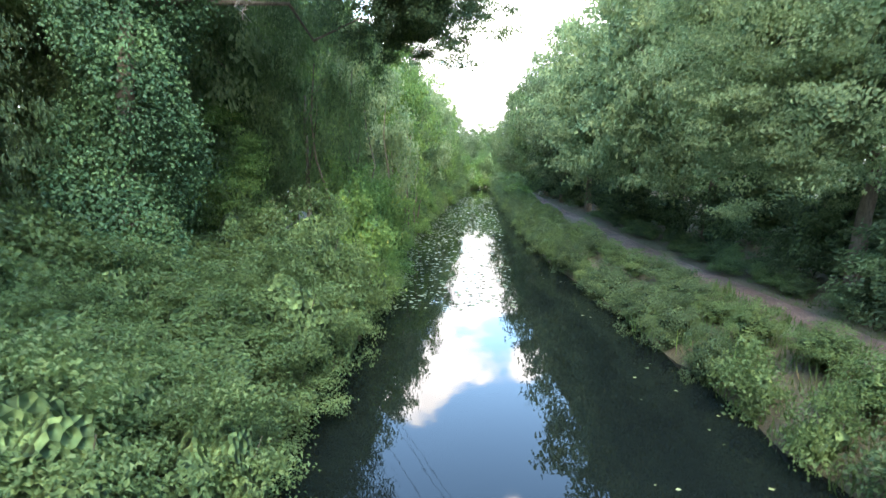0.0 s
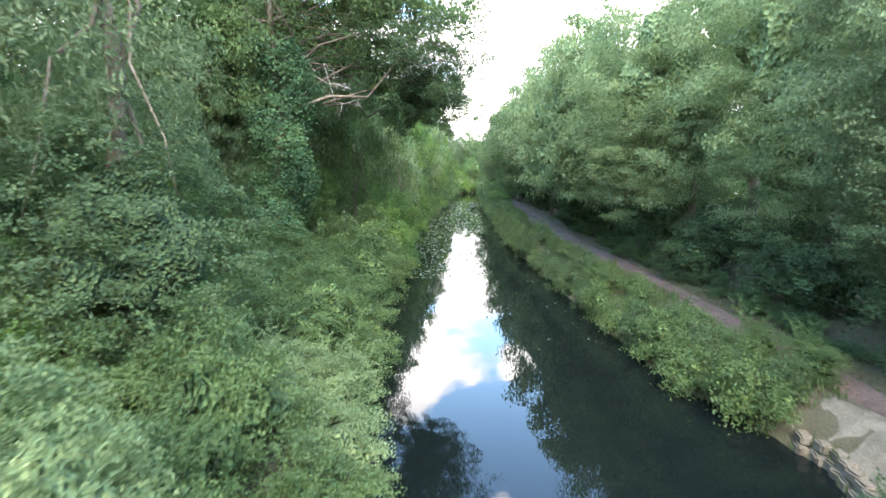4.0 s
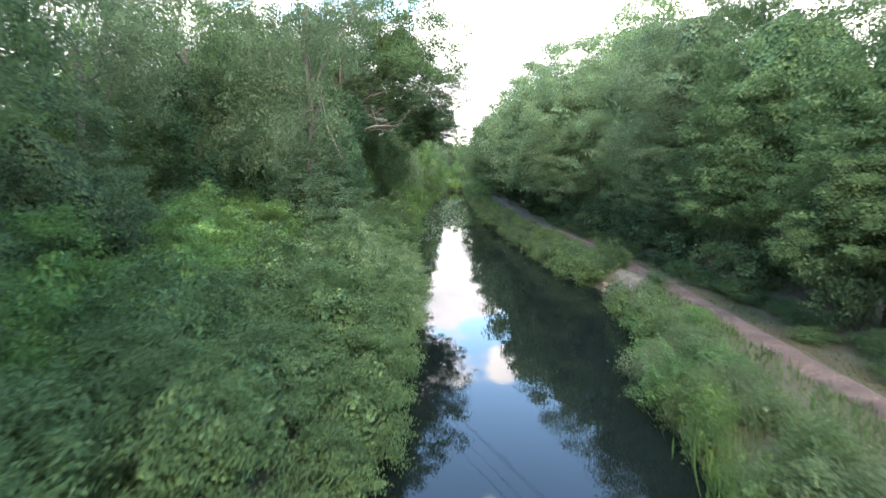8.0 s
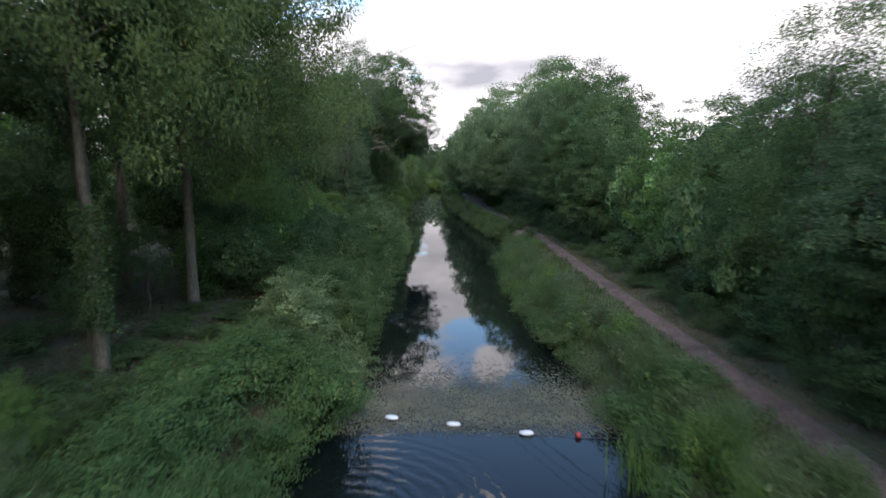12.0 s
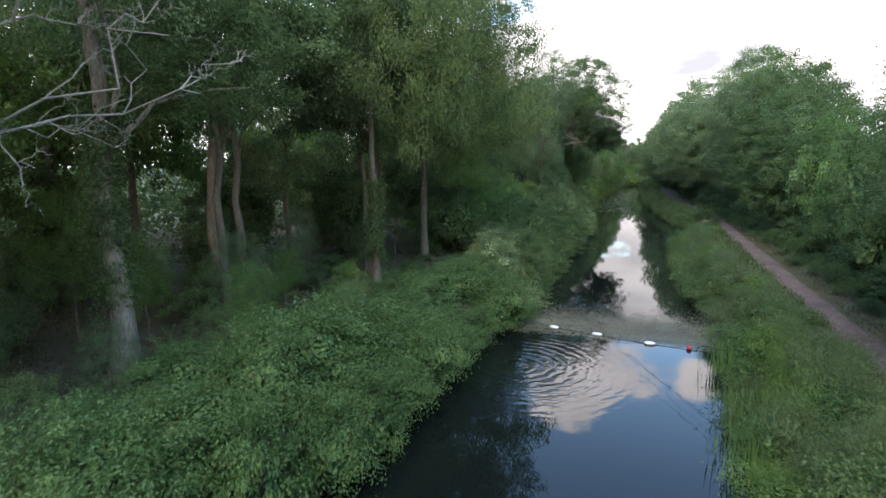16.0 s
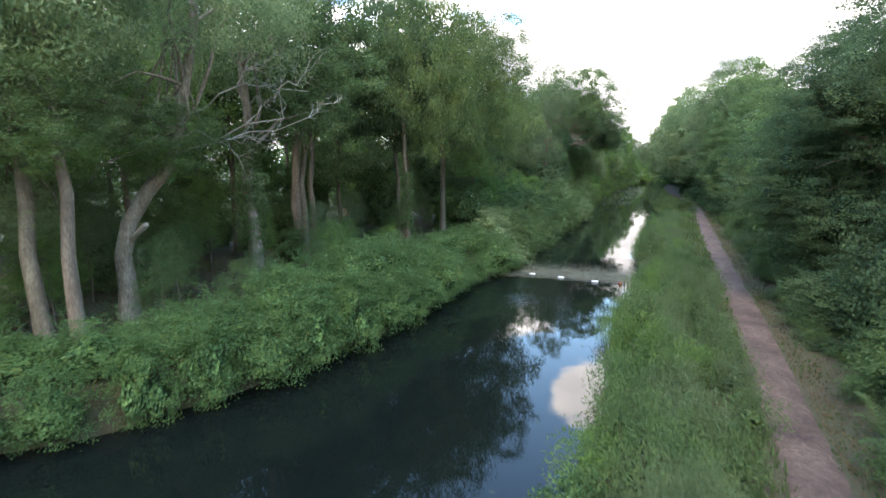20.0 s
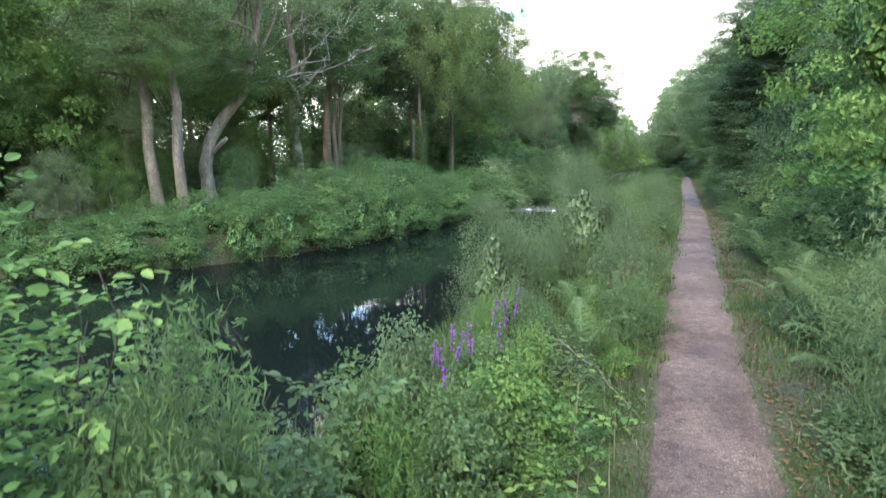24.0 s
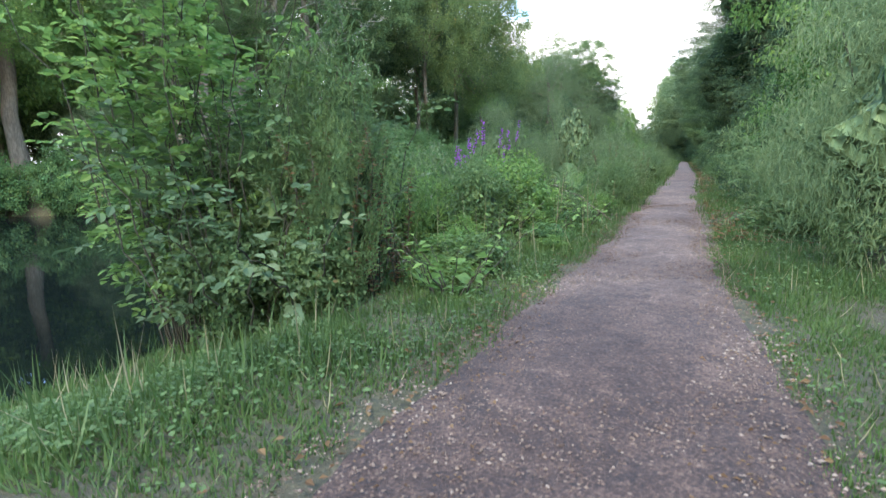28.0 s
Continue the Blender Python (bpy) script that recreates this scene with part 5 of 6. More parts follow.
grass("dry_grass", 6500, 5.6, 13.0, -72.4, -50, 0.50, "straw", "pale dry grass stalks among the green", 0.005, 3, lie=2.2)


def clover():
    """Small round leaves between the blades and along the ragged path edge."""
    g = np.random.default_rng(44)
    n = 42000
    y = -72.3 + 8.5 * g.uniform(0, 1, n) ** 1.3
    pc, xr = np.interp(y, PATH_Y, PATH_X), np.interp(y, RIGHT_Y, RIGHT_X)
    x = pc + np.where(g.uniform(0, 1, n) < 0.62, -1, 1) * (0.62 + 2.6 * g.uniform(0, 1, n))
    patch = wave(x * 2.1 + 3, y * 2.1, 1.0)
    edge = np.abs(x - pc) - 0.50 - 0.22 * np.exp(-((y + 72.0) / 2.6) ** 2)
    keep = (x > xr + 0.1) & (patch + g.normal(0, 0.5, n) > 0.1) & (edge > 0.03)
    x, y = x[keep], y[keep]
    n = len(x)
    z = height(x, y) + g.uniform(0.01, 0.09, n)
    a = g.uniform(0, 6.28, n)
    D = np.stack([np.cos(a), np.sin(a), g.uniform(-0.2, 0.4, n)], 1)
    N = np.stack([g.normal(0, 0.4, n), g.normal(0, 0.4, n), np.ones(n)], 1)
    l = g.uniform(0.012, 0.030, n)
    thing("low_weeds", leaf_mesh("low_weeds", leaf_arrays(np.stack([x, y, z], 1), D, N, l, l * 0.8, 0.1), LEAF["mid"]), "clover and small round-leaved weeds in the turf", "weeds", kind="stuff")


clover()


# ---------------------------------------------------------------- single plants by the towpath
def shoots(name, x, y, count, high, spread, L, W, tone, label, seed, gap=0.055, first=0.06, category="sapling", thick=0.008, out=0.5, group=""):
    """A plant of upright shoots with leaves in turn along each."""
    g = np.random.default_rng(seed)
    r = root(name, x, y, max(0.0, float(height(x, y))), label, category, group)
    for i in range(count):
        a = g.uniform(0, 6.28)
        h = high * g.uniform(0.55, 1.0)
        foot = np.array([math.cos(a), math.sin(a), 0]) * spread * 0.25 * g.uniform(0, 1)
        tip = foot + np.array([math.cos(a) * spread * g.uniform(0.2, out * 2), math.sin(a) * spread * g.uniform(0.2, out * 2), h])
        p = bend(foot - np.array([0, 0, 0.05]), tip, 9, 0.06 * high, 0.02, seed * 31 + i)
        stem = child("shoot", tube_mesh("shoot", p, np.linspace(thick, thick * 0.3, 9), TWIG, 5, 0.05), r)
        n = max(5, int(h / gap))
        t = np.linspace(first, 1, n)
        P = np.stack([np.interp(t, np.linspace(0, 1, 9), p[:, k]) for k in range(3)], 1)
        b = np.arange(n) * 2.4 + g.uniform(0, 1, n)
        D = np.stack([np.cos(b), np.sin(b), g.uniform(-0.25, 0.65, n)], 1)
        N = np.stack([-np.cos(b) * 0.4, -np.sin(b) * 0.4, np.ones(n)], 1) + g.normal(0, 0.3, (n, 3))
        l = L * g.uniform(0.7, 1.2, n) * (1.05 - 0.55 * t)
        child("foliage", leaf_mesh("foliage", leaf_arrays(P, D, N, l, l * W / L, 0.18), LEAF[tone]), stem)
    return r


def branched(name, x, y, count, high, spread, L, tone, label, seed, group="", lean=(0, 0), low=0.25):
    """A young tree of several stems with leafy side twigs."""
    g = np.random.default_rng(seed)
    r = root(name, x, y, max(0.0, float(height(x, y))), label, "sapling", group)
    for i in range(count):
        a = i * 2.4 + g.uniform(-0.5, 0.5)
        h = high * g.uniform(0.6, 1.0)
        foot = np.array([math.cos(a), math.sin(a), 0]) * 0.12 * g.uniform(0.2, 1)
        q = spread * g.uniform(0.3, 1.0)
        tip = foot + np.array([math.cos(a) * q + lean[0], math.sin(a) * q + lean[1], h])
        p = bend(foot - np.array([0, 0, 0.05]), tip, 10, 0.10 * high, 0.02, seed * 31 + i)
        stem = child("stem", tube_mesh("stem", p, np.linspace(0.008, 0.003, 10), TWIG, 5, 0.05), r)
        P, D = [], []
        along = np.linspace(0, 1, 10)
        for j in range(int(h / 0.11)):
            t = g.uniform(low, 1.0)
            s = np.array([np.interp(t, along, p[:, k]) for k in range(3)])
            b = g.uniform(0, 6.28)
            e = s + np.array([math.cos(b), math.sin(b), g.uniform(-0.15, 0.55)]) * g.uniform(0.18, 0.5) * (1.2 - 0.6 * t)
            w = bend(s, e, 5, 0.03, 0.03, seed + j)
            n = max(4, int(np.linalg.norm(e - s) / 0.036))
            u = np.linspace(0.15, 1, n)
            P.append(np.stack([np.interp(u, np.linspace(0, 1, 5), w[:, k]) for k in range(3)], 1))
            side = unit(np.cross(e - s, (0.1, 0.1, 1.0)))
            D.append(side * np.where(np.arange(n) % 2, 1, -1)[:, None] * (1.15 - u[:, None]) + unit(e - s) * 0.7 + np.array([0, 0, -0.15]))
        P, D = np.concatenate(P), np.concatenate(D)
        N = np.tile([0, 0, 1.0], (len(P), 1)) + g.normal(0, 0.38, P.shape)
        l = L * g.uniform(0.6, 1.15, len(P))
        child("foliage", oval_mesh("foliage", P, D + g.normal(0, 0.2, P.shape), N, l, l * 0.62, LEAF[tone]), stem)
    return r


def frond_mesh(seed):
    g = np.random.default_rng(seed)
    t = np.linspace(0, 1, 17)
    spine = np.stack([t * 0.75, 0 * t, 0.62 * np.sin(t * 1.75)], 1)
    P, D, N, L = [], [], [], []
    for i in range(3, 17):
        reach = 0.30 * (1 - ((i - 3) / 14.5) ** 1.2) + 0.02
        along = unit(spine[i] - spine[i - 1])
        for s in (-1, 1):
            way = unit(along * 0.55 + np.array([0, s, -0.12]))
            n = max(3, int(reach / 0.030))
            for k in range(n):
                q = spine[i] + way * reach * (k + 0.3) / n
                for u in (-1, 1):
                    P.append(q); D.append(unit(way * 0.5 + along * u)); N.append((0, 0, 1)); L.append(0.055 * (1 - 0.7 * k / n))
    for i in range(1, 17):
        P.append(spine[i - 1]); D.append(spine[i] - spine[i - 1]); N.append((0, 0, 1)); L.append(0.09)
    P, D, N, L = np.array(P), np.array(D), np.array(N, float) + g.normal(0, 0.12, (len(P), 3)), np.array(L)
    return leaf_mesh("frond", leaf_arrays(P, D, N, L, L * 0.5, 0.1), LEAF["bracken"])


def bracken():
    fronds = [frond_mesh(s) for s in (1, 2)]
    spots = [(11.9 + rng.uniform(0, 2.2), -71 + i * 0.42 + rng.uniform(-0.3, 0.3)) for i in range(44)] + [(8.7, -66.6), (8.2, -65.6), (9.2, -64.6), (8.9, -62.8), (12.2, -64.6), (12.0, -61.0), (12.1, -57.5)]
    for x, y in spots:
        r = root("bracken", x, y, float(height(x, y)), "bracken fern with arching fronds" , "fern", "bracken by the towpath")
        for k in range(6):
            ob = child("frond", fronds[k % 2], r, rz=k * 61 + x * 90, scale=[rng.uniform(0.5, 0.95) * (1.35 if x > 11 and y > -67.5 else 1.0)] * 3)
            ob.rotation_euler[1] = radians(rng.uniform(-28, 12))


bracken()


def spikes():
    for x, y in [(8.45, -67.4), (8.62, -67.1), (8.72, -66.6), (8.82, -66.4), (8.3, -67.0), (7.9, -69.0)]:
        z0 = max(0.0, float(height(x, y)))
        r = root("purple_loosestrife", x, y, z0, "purple loosestrife with tall flower spikes", "wildflower", "purple flowers by the water")
        for i in range(2):
            g = np.random.default_rng(int(abs(x * 100 + y * 10 + i)))
            h = g.uniform(1.05, 1.45)
            p = bend((0, 0, -0.05), (g.uniform(-0.25, 0.25), g.uniform(-0.25, 0.25), h), 7, 0, 0.02, i)
            stem = child("stem", tube_mesh("stem", p, np.linspace(0.006, 0.003, 7), TWIG, 5), r)
            n = 34
            t = g.uniform(0.82, 1.0, n)
            P = np.stack([np.interp(t, np.linspace(0, 1, 7), p[:, k]) for k in range(3)], 1)
            a = g.uniform(0, 6.28, n)
            D = np.stack([np.cos(a), np.sin(a), g.uniform(0, 0.7, n)], 1)
            child("flower_spike", leaf_mesh("flower_spike", leaf_arrays(P, D, g.normal(0, 1, (n, 3)), 0.030, 0.02), LEAF["purple"]), stem, "purple flower spike")
            n = 26
            t = np.linspace(0.15, 0.72, n)
            P = np.stack([np.interp(t, np.linspace(0, 1, 7), p[:, k]) for k in range(3)], 1)
            a = np.arange(n) * 1.57
            D = np.stack([np.cos(a), np.sin(a), np.full(n, 0.5)], 1)
            child("foliage", leaf_mesh("foliage", leaf_arrays(P, D, np.tile([0, 0, 1.0], (n, 1)), 0.09, 0.018), LEAF["fresh"]), stem)


spikes()


def near_plants():
    A = "alder sapling with oval leaves leaning over the water"
    for i, (x, y, c, h, q, f, ln, tn) in enumerate([(7.6, -69.8, 12, 3.1, 0.9, 0.10, (-0.1, -0.1), "fresh"), (7.2, -70.2, 11, 3.5, 0.9, 0.12, (-0.2, 0), "fresh"), (7.3, -69.2, 9, 2.5, 0.8, 0.10, (0, 0), "mid"), (6.9, -69.7, 9, 3.1, 0.9, 0.12, (-0.4, 0), "fresh"), (8.0, -70.0, 9, 2.3, 0.7, 0.08, (0.1, -0.1), "mid"), (7.7, -70.5, 7, 1.9, 0.7, 0.1, (-0.2, -0.1), "dark"), (8.2, -70.4, 6, 1.2, 0.55, 0.06, (0.15, -0.25), "dark"), (8.6, -70.3, 3, 1.0, 0.5, 0.2, (0.35, -0.6), "grey"), (8.3, -68.9, 3, 1.7, 0.35, 0.3, (0.1, 0.1), "mid"), (7.9, -70.3, 3, 3.1, 0.5, 0.3, (-0.1, -0.2), "fresh"), (8.15, -69.5, 3, 1.7, 0.3, 0.35, (0.4, 0.3), "grey")]):
        branched("alder_sapling", x, y, c, h, q, 0.085 if i % 2 else 0.07, tn, A, 70 + i, "saplings by the water", ln, f)
    for i, (x, y, h) in enumerate([(8.5, -69.7, 1.75), (8.15, -69.5, 1.6)]):
        shoots("willow_sapling", x, y, 14, h, 0.6, 0.075, 0.016, "light", "feathery willow sapling on the bank", 80 + i, 0.012, group="saplings by the water", thick=0.004)
    for x, y, r, top, tone in [(8.50, -69.70, 0.42, 2.65, "mid"), (8.15, -69.95, 0.42, 2.35, "bracken"), (8.65, -69.95, 0.34, 2.3, "mid"), (7.9, -69.4, 0.46, 2.4, "grey"), (8.75, -70.15, 0.28, 1.9, "bracken"), (7.7, -69.9, 0.5, 1.9, "dark")]:
        bush(x, y, r, r, top, "plume", tone, "soft feathery willow shoots in a dense plume", "willow_plume", group="saplings by the water")
    for x, y, r, top, tone in [(7.5, -69.9, 0.6, 1.6, "dark"), (8.1, -70.35, 0.45, 1.35, "mid"), (7.1, -69.2, 0.65, 1.5, "dark"), (8.7, -70.4, 0.3, 1.35, "bracken"), (9.0, -68.0, 0.4, 1.65, "mid"), (9.1, -66.9, 0.45, 1.5, "fresh"), (8.7, -67.6, 0.45, 1.7, "bracken")]:
        bush(x, y, r, r, top, "bramble", tone, "dark leafy tangle leaning over the water", "herb_clump", group="low plants of the bank")
    for i, (x, y) in enumerate([(8.85, -69.85), (8.8, -70.15), (8.95, -69.6), (9.4, -62.6), (9.45, -62.4), (9.7, -58.2)]):
        shoots("dock", x, y, 5, 1.25, 0.35, 0.06, 0.03, "rust", "withered rusty brown dock stalks", 90 + i, 0.014, 0.06, "weed", 0.005, group="dock stalks")
    for i, (x, y) in enumerate([(9.05, -65.5), (9.12, -65.85), (8.85, -65.25), (9.5, -67.2), (9.2, -68.4), (9.7, -66.2), (9.55, -70.0), (9.1, -67.6)]):
        shoots("herb", x, y, 12, 0.85 if i < 3 else 0.42, 0.5, 0.14, 0.075, "yellow" if i < 3 else "fresh", "broad-leaved weed on the verge", 100 + i, 0.05, 0.06, "weed", 0.006, group="weeds of the verge")
    for i in range(34):
        y = -68.2 + i * 0.2 + rng.uniform(-0.15, 0.15)
        x = 7.7 + rng.uniform(0, 1.0) ** 1.2 * 1.75
        w = rng.uniform(0.26, 0.5)
        bush(x, y, w, w, 1.0 + rng.uniform(0.25, 0.75) * (1.0 if x < 9.0 else 0.6), "fine" if i % 3 == 1 else "bramble", ("mid", "fresh", "bracken", "mid", "grey")[i % 5], "leafy weeds crowding the bank", "herb_clump", group="low plants of the bank")
    bush(8.4, -60.0, 0.95, 1.0, 3.3, "willow", "grey", "grey-green willow bush on the bank", "willow_bush")
    bush(7.4, -62.4, 0.9, 0.9, 2.6, "willow", "grey", "grey-green willow bush on the bank", "willow_bush")
    bush(7.9, -57.2, 0.9, 1.1, 2.9, "fine", "mid", "willow bush on the bank", "willow_bush")
    bush(7.0, -59.6, 0.7, 0.8, 2.0, "fine", "grey", "grey-green willow bush on the bank", "willow_bush")
    bush(12.55, -67.9, 1.0, 1.2, 3.3, "willow", "willow", "pale drooping willow bush beside the towpath", "willow_bush")
    bush(12.75, -65.9, 1.2, 1.4, 3.6, "willow", "willow", "pale drooping willow bush beside the towpath", "willow_bush")
    bush(12.6, -63.4, 0.8, 1.0, 2.2, "fine", "bracken", "mixed ferny growth beside the towpath", "herb_clump")
    for x, y in [(5.5, 14.4), (5.2, 15.4), (4.9, 16.6), (6.0, 12.6), (5.6, -17.0), (5.8, -15.6), (6.2, -38.0), (6.3, -41.5), (6.1, -44.0), (6.5, -47.5)]:
        g = np.random.default_rng(int(abs(x * 77 + y * 13)))
        n = 110
        P = np.stack([g.normal(0, 0.28, n), g.normal(0, 0.4, n), np.full(n, -0.1)], 1)
        a = g.uniform(0, 6.28, n)
        k = g.uniform(0.05, 0.5, n)
        D = np.stack([np.cos(a) * k, np.sin(a) * k, np.ones(n)], 1)
        N = np.stack([np.cos(a), np.sin(a), 0 * a], 1)
        ob = thing("reed_clump", leaf_mesh("reed_clump", leaf_arrays(P, D, N, g.uniform(0.6, 1.25, n), 0.028), LEAF["fresh"]), "clump of upright green reeds in the shallows", "reeds", "reeds")
        ob.location = (x, y, 0.05)


near_plants()


def wood_bits():
    for x, y, h, r in [(-11.8, -37.6, 1.6, 0.13), (-14.5, -55.6, 1.3, 0.12), (-14.2, -55.3, 1.0, 0.10), (-7.6, -20.5, 1.2, 0.1)]:
        p = bend((0, 0, -0.2), (0.05, 0.04, h), 5, 0, 0.01, 3)
        ob = thing("stump", tube_mesh("stump", p, np.linspace(r * 1.2, r * 0.7, 5), PALE, 8, 0.15, 5), "broken pale tree stump in the undergrowth", "stump", "stumps")
        ob.location = (x, y, float(height(x, y)))
    ob = thing("post", tube_mesh("post", [(0, 0, -0.3), (0, 0, 0.3), (0.01, 0, 0.88), (0.01, 0, 0.9)], [0.05, 0.05, 0.048, 0.04], PALE, 8, 0.04), "short weathered wooden post beside the towpath", "post")
    ob.location = (11.4, -0.6, float(height(11.4, -0.6)))
    for i in range(9):
        a = rng.uniform(0, 6.28)
        p = bend((-0.45, 0, 0.03), (0.45, rng.uniform(-0.2, 0.2), rng.uniform(0.05, 0.3)), 5, 0.04, 0.05, i)
        ob = thing("dead_stick", tube_mesh("dead_stick", p, np.linspace(0.012, 0.005, 5), DEAD, 5, 0.1, i), "pale dead stick lying at the water's edge", "stick", "dead sticks")
        x, y = 7.6 + rng.uniform(-0.4, 0.4), -66.6 + rng.uniform(-0.4, 0.4)
        ob.matrix_basis = pose(x, y, float(height(x, y)), 0, 0, math.degrees(a))


    bough = root("fallen_bough", 7.75, -67.6, float(height(7.75, -67.6)), "grey fallen bough with bare twigs at the water's edge", "branch")
    for k, (a, e) in enumerate([((0.5, -0.3, 0.15), (-0.5, 0.5, 0.45)), ((0.4, -0.2, 0.12), (-0.6, -0.1, 0.35)), ((0.3, -0.4, 0.2), (0.2, 0.6, 0.5))]):
        dead_limb(bough, a, e, 90 + k, 0.016)
    p = bend((9.0, -65.1, 1.45), (10.0, -65.9, 1.02), 7, 0.06, 0.01, 3)
    thing("dead_stick", tube_mesh("dead_stick", p, np.linspace(0.008, 0.004, 7), BARK, 6, 0.08, 4), "long pale stick leaning from the weeds to the path", "stick", "dead sticks")


wood_bits()


def edging():
    g = np.random.default_rng(23)
    for i in range(16):
        y = -1.9 + (i % 8) * 0.36 + g.uniform(-0.06, 0.06)
        x = float(np.interp(y, RIGHT_Y, RIGHT_X)) + 0.02 + (i // 8) * 0.10
        bm = bmesh.new()
        bmesh.ops.create_cube(bm, size=1)
        bmesh.ops.bevel(bm, geom=bm.edges[:], offset=0.16, segments=2, affect="EDGES")
        for v in bm.verts:
            v.co = v.co * (1 + g.uniform(-0.10, 0.10))
            v.co.x, v.co.y, v.co.z = v.co.x * 0.26, v.co.y * g.uniform(0.34, 0.42), v.co.z * 0.24
        me = bpy.data.meshes.new("edging_stone")
        bm.to_mesh(me); bm.free()
        me.materials.append(SOIL)
        ob = thing("edging_stone", me, "earth-stained stone of the old bank edging", "stone", "stones of the bank edging")
        ob.matrix_basis = pose(x, y, 0.08 + (i // 8) * 0.24, g.uniform(-6, 6), g.uniform(-6, 6), g.uniform(-14, 14))


edging()


def pebbles():
    g = np.random.default_rng(9)
    n = 30000
    y = -73.2 + 11 * g.uniform(0, 1, n) ** 1.3
    x = np.interp(y, PATH_Y, PATH_X) + g.uniform(-1, 1, n) * (0.56 + 0.24 * np.exp(-((y + 72.0) / 2.6) ** 2))
    z = np.full(n, PATH_Z + 0.016)
    s = 0.0022 + 0.0058 * g.uniform(0, 1, n) ** 3
    o = np.array([(1, 0, 0), (0, 1, 0), (-1, 0, 0), (0, -1, 0), (0, 0, 0.7), (0, 0, -0.7)], float)
    a = g.uniform(0, 6.28, n)
    V = o[None] * s[:, None, None] * g.uniform(0.7, 1.4, (n, 1, 3)) * g.uniform(0.8, 1.2, (n, 6, 1))
    c, q = np.cos(a)[:, None], np.sin(a)[:, None]
    V = np.stack([V[..., 0] * c - V[..., 1] * q, V[..., 0] * q + V[..., 1] * c, V[..., 2]], -1) + np.stack([x, y, z], 1)[:, None]
    f = np.array([(0, 1, 4), (1, 2, 4), (2, 3, 4), (3, 0, 4), (1, 0, 5), (2, 1, 5), (3, 2, 5), (0, 3, 5)])
    F = (f[None] + 6 * np.arange(n)[:, None, None]).reshape(-1, 3)
    thing("gravel", mesh_of("gravel", V.reshape(-1, 3), F, STONE), "loose pale and dark gravel on the towpath", "gravel", kind="stuff")


pebbles()


def litter():
    g = np.random.default_rng(19)
    n = 4500
    y = -74.0 + 44 * g.uniform(0, 1, n) ** 2.2
    x = np.interp(y, PATH_Y, PATH_X) + np.where(g.uniform(0, 1, n) < 0.5, -1, 1) * np.abs(g.normal(0.52, 0.16, n))
    near = np.abs(x - np.interp(y, PATH_Y, PATH_X)) < 0.62
    z = np.where(near, PATH_Z + 0.02, height(x, y) + 0.02)
    a = g.uniform(0, 6.28, n)
    D = np.stack([np.cos(a), np.sin(a), g.uniform(-0.1, 0.2, n)], 1)
    N = np.stack([g.normal(0, 0.3, n), g.normal(0, 0.3, n), np.ones(n)], 1)
    l = np.where(near, g.uniform(0.010, 0.026, n), g.uniform(0.02, 0.05, n))
    thing("leaf_litter", leaf_mesh("leaf_litter", leaf_arrays(np.stack([x, y, z], 1), D, N, l, l * 0.55), LEAF["rust"]), "dry brown leaves and bits along the path edges", "leaf litter", kind="stuff")

    n = 20000
    y = g.uniform(-67, 12, n)
    x = np.interp(y, PATH_Y, PATH_X) + 0.58 + 2.3 * g.uniform(0, 1, n) ** 1.4
    a = g.uniform(0, 6.28, n)
    D = np.stack([np.cos(a), np.sin(a), g.uniform(-0.1, 0.3, n)], 1)
    N = np.stack([g.normal(0, 0.3, n), g.normal(0, 0.3, n), np.ones(n)], 1)
    l = g.uniform(0.03, 0.075, n)
    thing("leaf_litter", leaf_mesh("leaf_litter", leaf_arrays(np.stack([x, y, height(x, y) + 0.03], 1), D, N, l, l * 0.6), LEAF["rust"]), "fallen brown leaves under the hedge by the towpath", "leaf litter", kind="stuff")


litter()


def wood_floor():
    """Ivy, seedlings and old leaves on the floor of the wood."""
    g = np.random.default_rng(29)
    for name, n, lo, hi, size, tone, label in [("floor_plants", 52000, 0.02, 0.32, 0.085, "mid", "low seedlings and ivy on the wood floor"), ("floor_litter", 30000, 0.01, 0.05, 0.10, "rust", "old brown leaves on the wood floor")]:
        x, y = g.uniform(-19, -4.2, n), g.uniform(-62, -20, n)
        edge = np.interp(y, LEFT_Y, LEFT_X) - 1.5
        keep = (x < edge) & (wave(x * 0.8, y * 0.8, 1.0) + g.normal(0, 0.6, n) > (-0.1 if tone == "mid" else -0.6))
        x, y = x[keep], y[keep]
        n = len(x)
        a = g.uniform(0, 6.28, n)
        D = np.stack([np.cos(a), np.sin(a), g.uniform(-0.2, 0.5, n)], 1)
        N = np.stack([g.normal(0, 0.35, n), g.normal(0, 0.35, n), np.ones(n)], 1)
        l = size * g.uniform(0.6, 1.3, n)
        P = np.stack([x, y, height(x, y) + lo + (hi - lo) * g.uniform(0, 1, n) ** 1.5], 1)
        thing(name, leaf_mesh(name, leaf_arrays(P, D, N, l, l * 0.7), LEAF[tone]), label, "undergrowth" if tone == "mid" else "leaf litter", kind="stuff")


wood_floor()


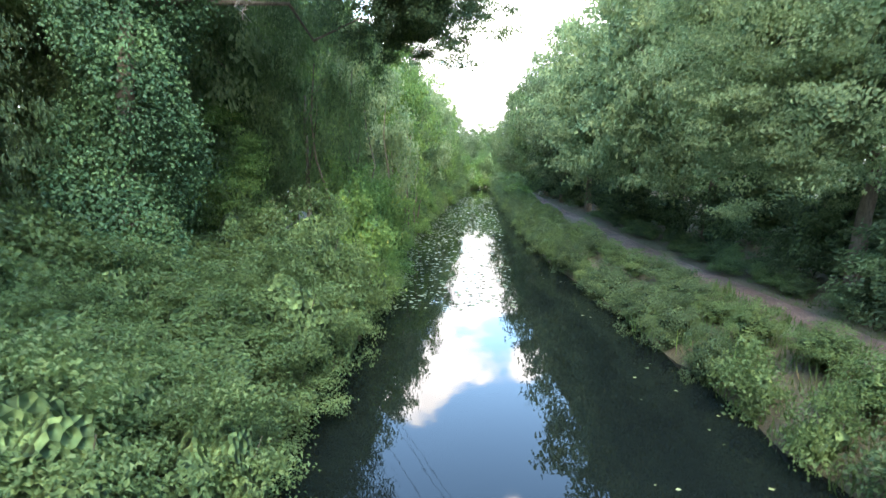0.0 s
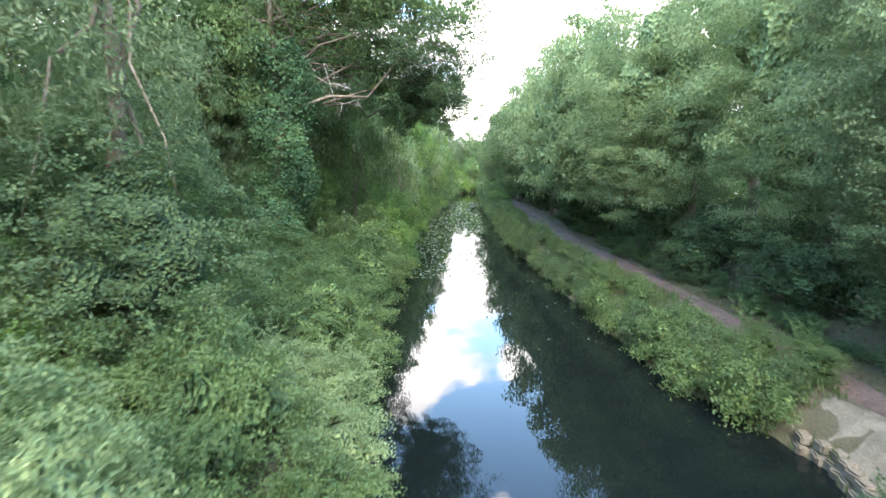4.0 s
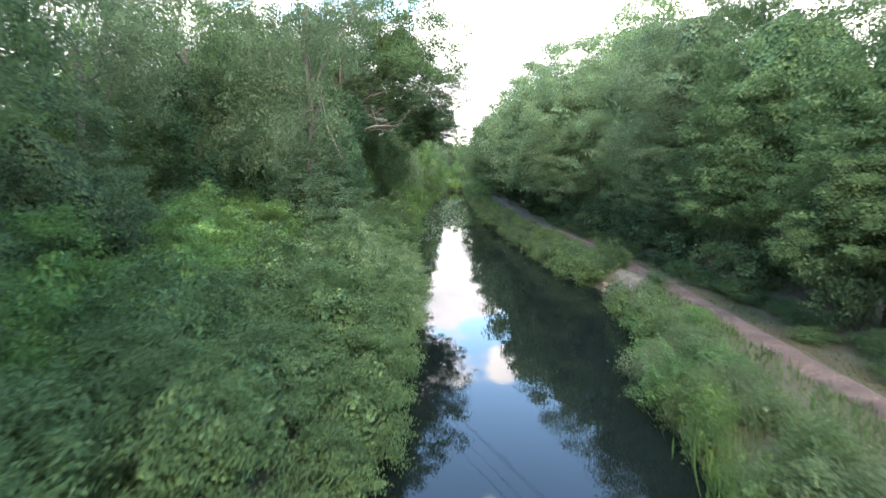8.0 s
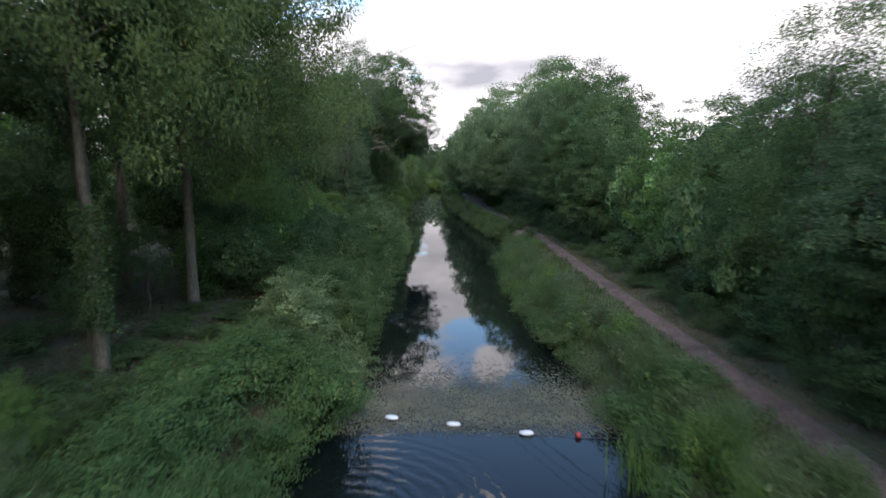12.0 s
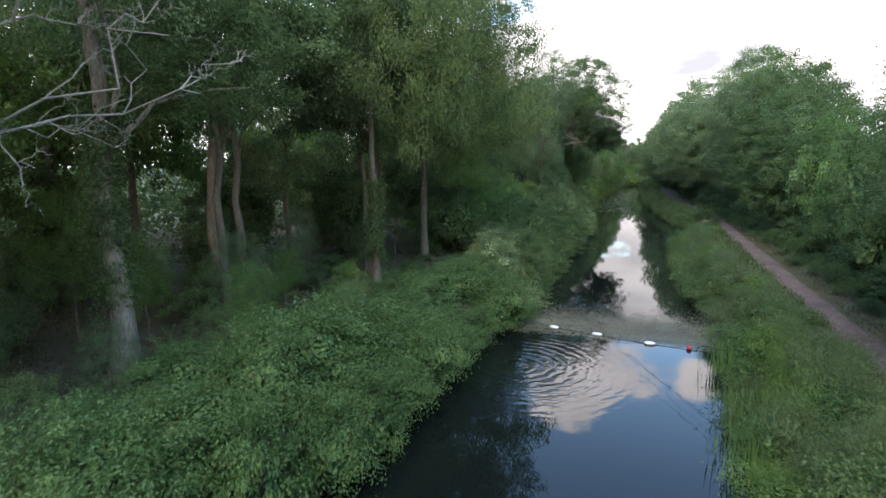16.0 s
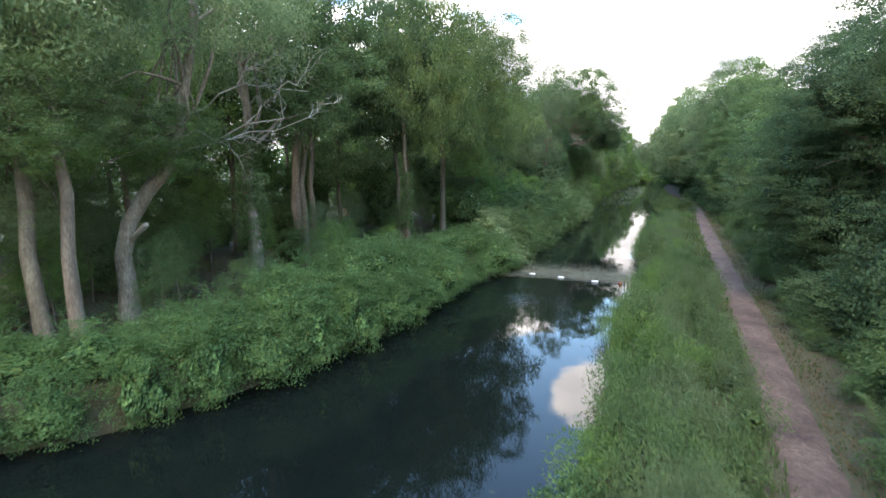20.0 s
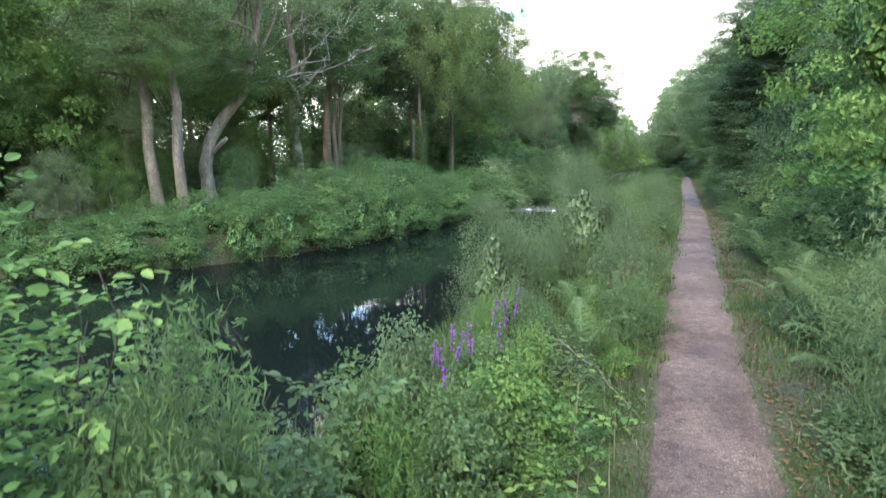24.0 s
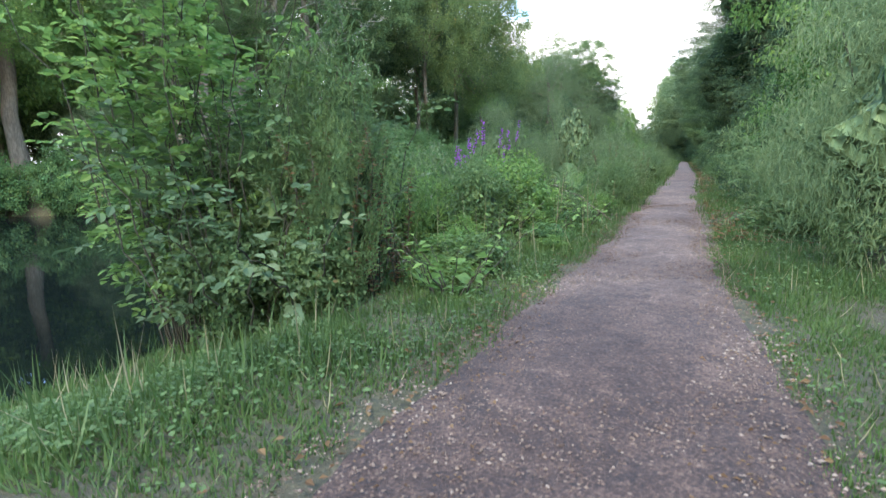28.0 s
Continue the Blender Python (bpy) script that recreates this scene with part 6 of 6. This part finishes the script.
def boom():
    spots = [(0.30, -34.7), (2.05, -35.1), (4.0, -35.6)]
    g = "floats of the boom"
    for i, (x, y) in enumerate(spots):
        bm = bmesh.new()
        bmesh.ops.create_uvsphere(bm, u_segments=16, v_segments=10, radius=0.5)
        for v in bm.verts:
            cx = max(-1, min(1, v.co.x * 2))
            v.co.x = math.copysign(abs(cx) ** 0.75, cx) * 0.20
            v.co.y, v.co.z = v.co.y * 0.20, v.co.z * 0.13
        me = bpy.data.meshes.new("float")
        bm.to_mesh(me); bm.free()
        for p in me.polygons:
            p.use_smooth = True
        me.materials.append(WHITE)
        ob = thing("float", me, "white plastic boom float on the water", "float", g)
        ob.matrix_basis = pose(x, y, 0.045, 0, 0, -14 + i * 6)
    pts = [(-1.6, -34.3, 0.01)] + [(x, y, 0.012) for x, y in spots] + [(5.35, -35.8, 0.012), (6.6, -35.9, 0.05)]
    fine = np.concatenate([bend(pts[i], pts[i + 1], 6, 0, 0.01, i)[:-1] for i in range(len(pts) - 1)] + [np.array([pts[-1]])])
    thing("boom_rope", tube_mesh("boom_rope", fine, np.full(len(fine), 0.012), CABLE, 6, 0.02), "dark rope that ties the floats across the canal", "rope")
    bm = bmesh.new()
    bmesh.ops.create_uvsphere(bm, u_segments=14, v_segments=9, radius=0.09)
    me = bpy.data.meshes.new("buoy")
    bm.to_mesh(me); bm.free()
    me.materials.append(RED)
    b = thing("buoy", me, "small red plastic buoy at the end of the boom", "buoy")
    b.location = (5.35, -35.75, 0.06)


boom()


def floating(name, count, area, L, tone, label, seed, thin=0.004):
    g = np.random.default_rng(seed)
    x, y = area(g, count)
    xl, xr = np.interp(y, LEFT_Y, LEFT_X), np.interp(y, RIGHT_Y, RIGHT_X)
    keep = (x > xl - 0.4) & (x < xr + 0.4)
    x, y = x[keep], y[keep]
    n = len(x)
    a = g.uniform(0, 6.28, n)
    D = np.stack([np.cos(a), np.sin(a), np.full(n, 0.0)], 1)
    N = np.stack([g.normal(0, 0.06, n), g.normal(0, 0.06, n), np.ones(n)], 1)
    l = L * g.uniform(0.5, 1.3, n)
    V = leaf_arrays(np.stack([x, y, np.full(n, 0.012)], 1), D, N, l, l * 0.85, 0.02)
    V[:, 2] = np.clip(V[:, 2], 0.006, 0.03)
    thing(name, leaf_mesh(name, V, LEAF[tone]), label, "water plants", kind="stuff")


floating("floating_weed", 34000, lambda g, n: (g.uniform(-1.5, 6.8, n), -34.4 + np.abs(g.normal(0, 1.6, n)) - 0.2 * g.uniform(-1.5, 6.8, n)), 0.055, "scum", "scum of weed and fallen leaves held by the boom", 5)
floating("lily_pads", 2600, lambda g, n: (np.interp(g.uniform(0, 1, n) ** 1.6, [0, 1], [-4.5, 1.2]), g.uniform(18, 75, n)), 0.19, "pad", "scattered lily pads floating by the bank", 6)
floating("lily_pads", 40, lambda g, n: (g.uniform(2.6, 6, n), g.uniform(5, 26, n)), 0.10, "pad", "few lily pads by the towpath bank", 7)


def cables():
    for i, (dz, off) in enumerate([(0, 0), (0.9, 1.6), (1.6, 3.4), (2.4, 4.2)]):
        p = bend((-42 + off, 114 + off, 26 + dz), (54 + off, -80 + off, 26 + dz), 24, -1.6, 0.0)
        thing("power_cable", tube_mesh("power_cable", p, np.full(24, 0.020), CABLE, 5, 0.0), "thin black power cable high over the canal", "cable", "power cables")


cables()
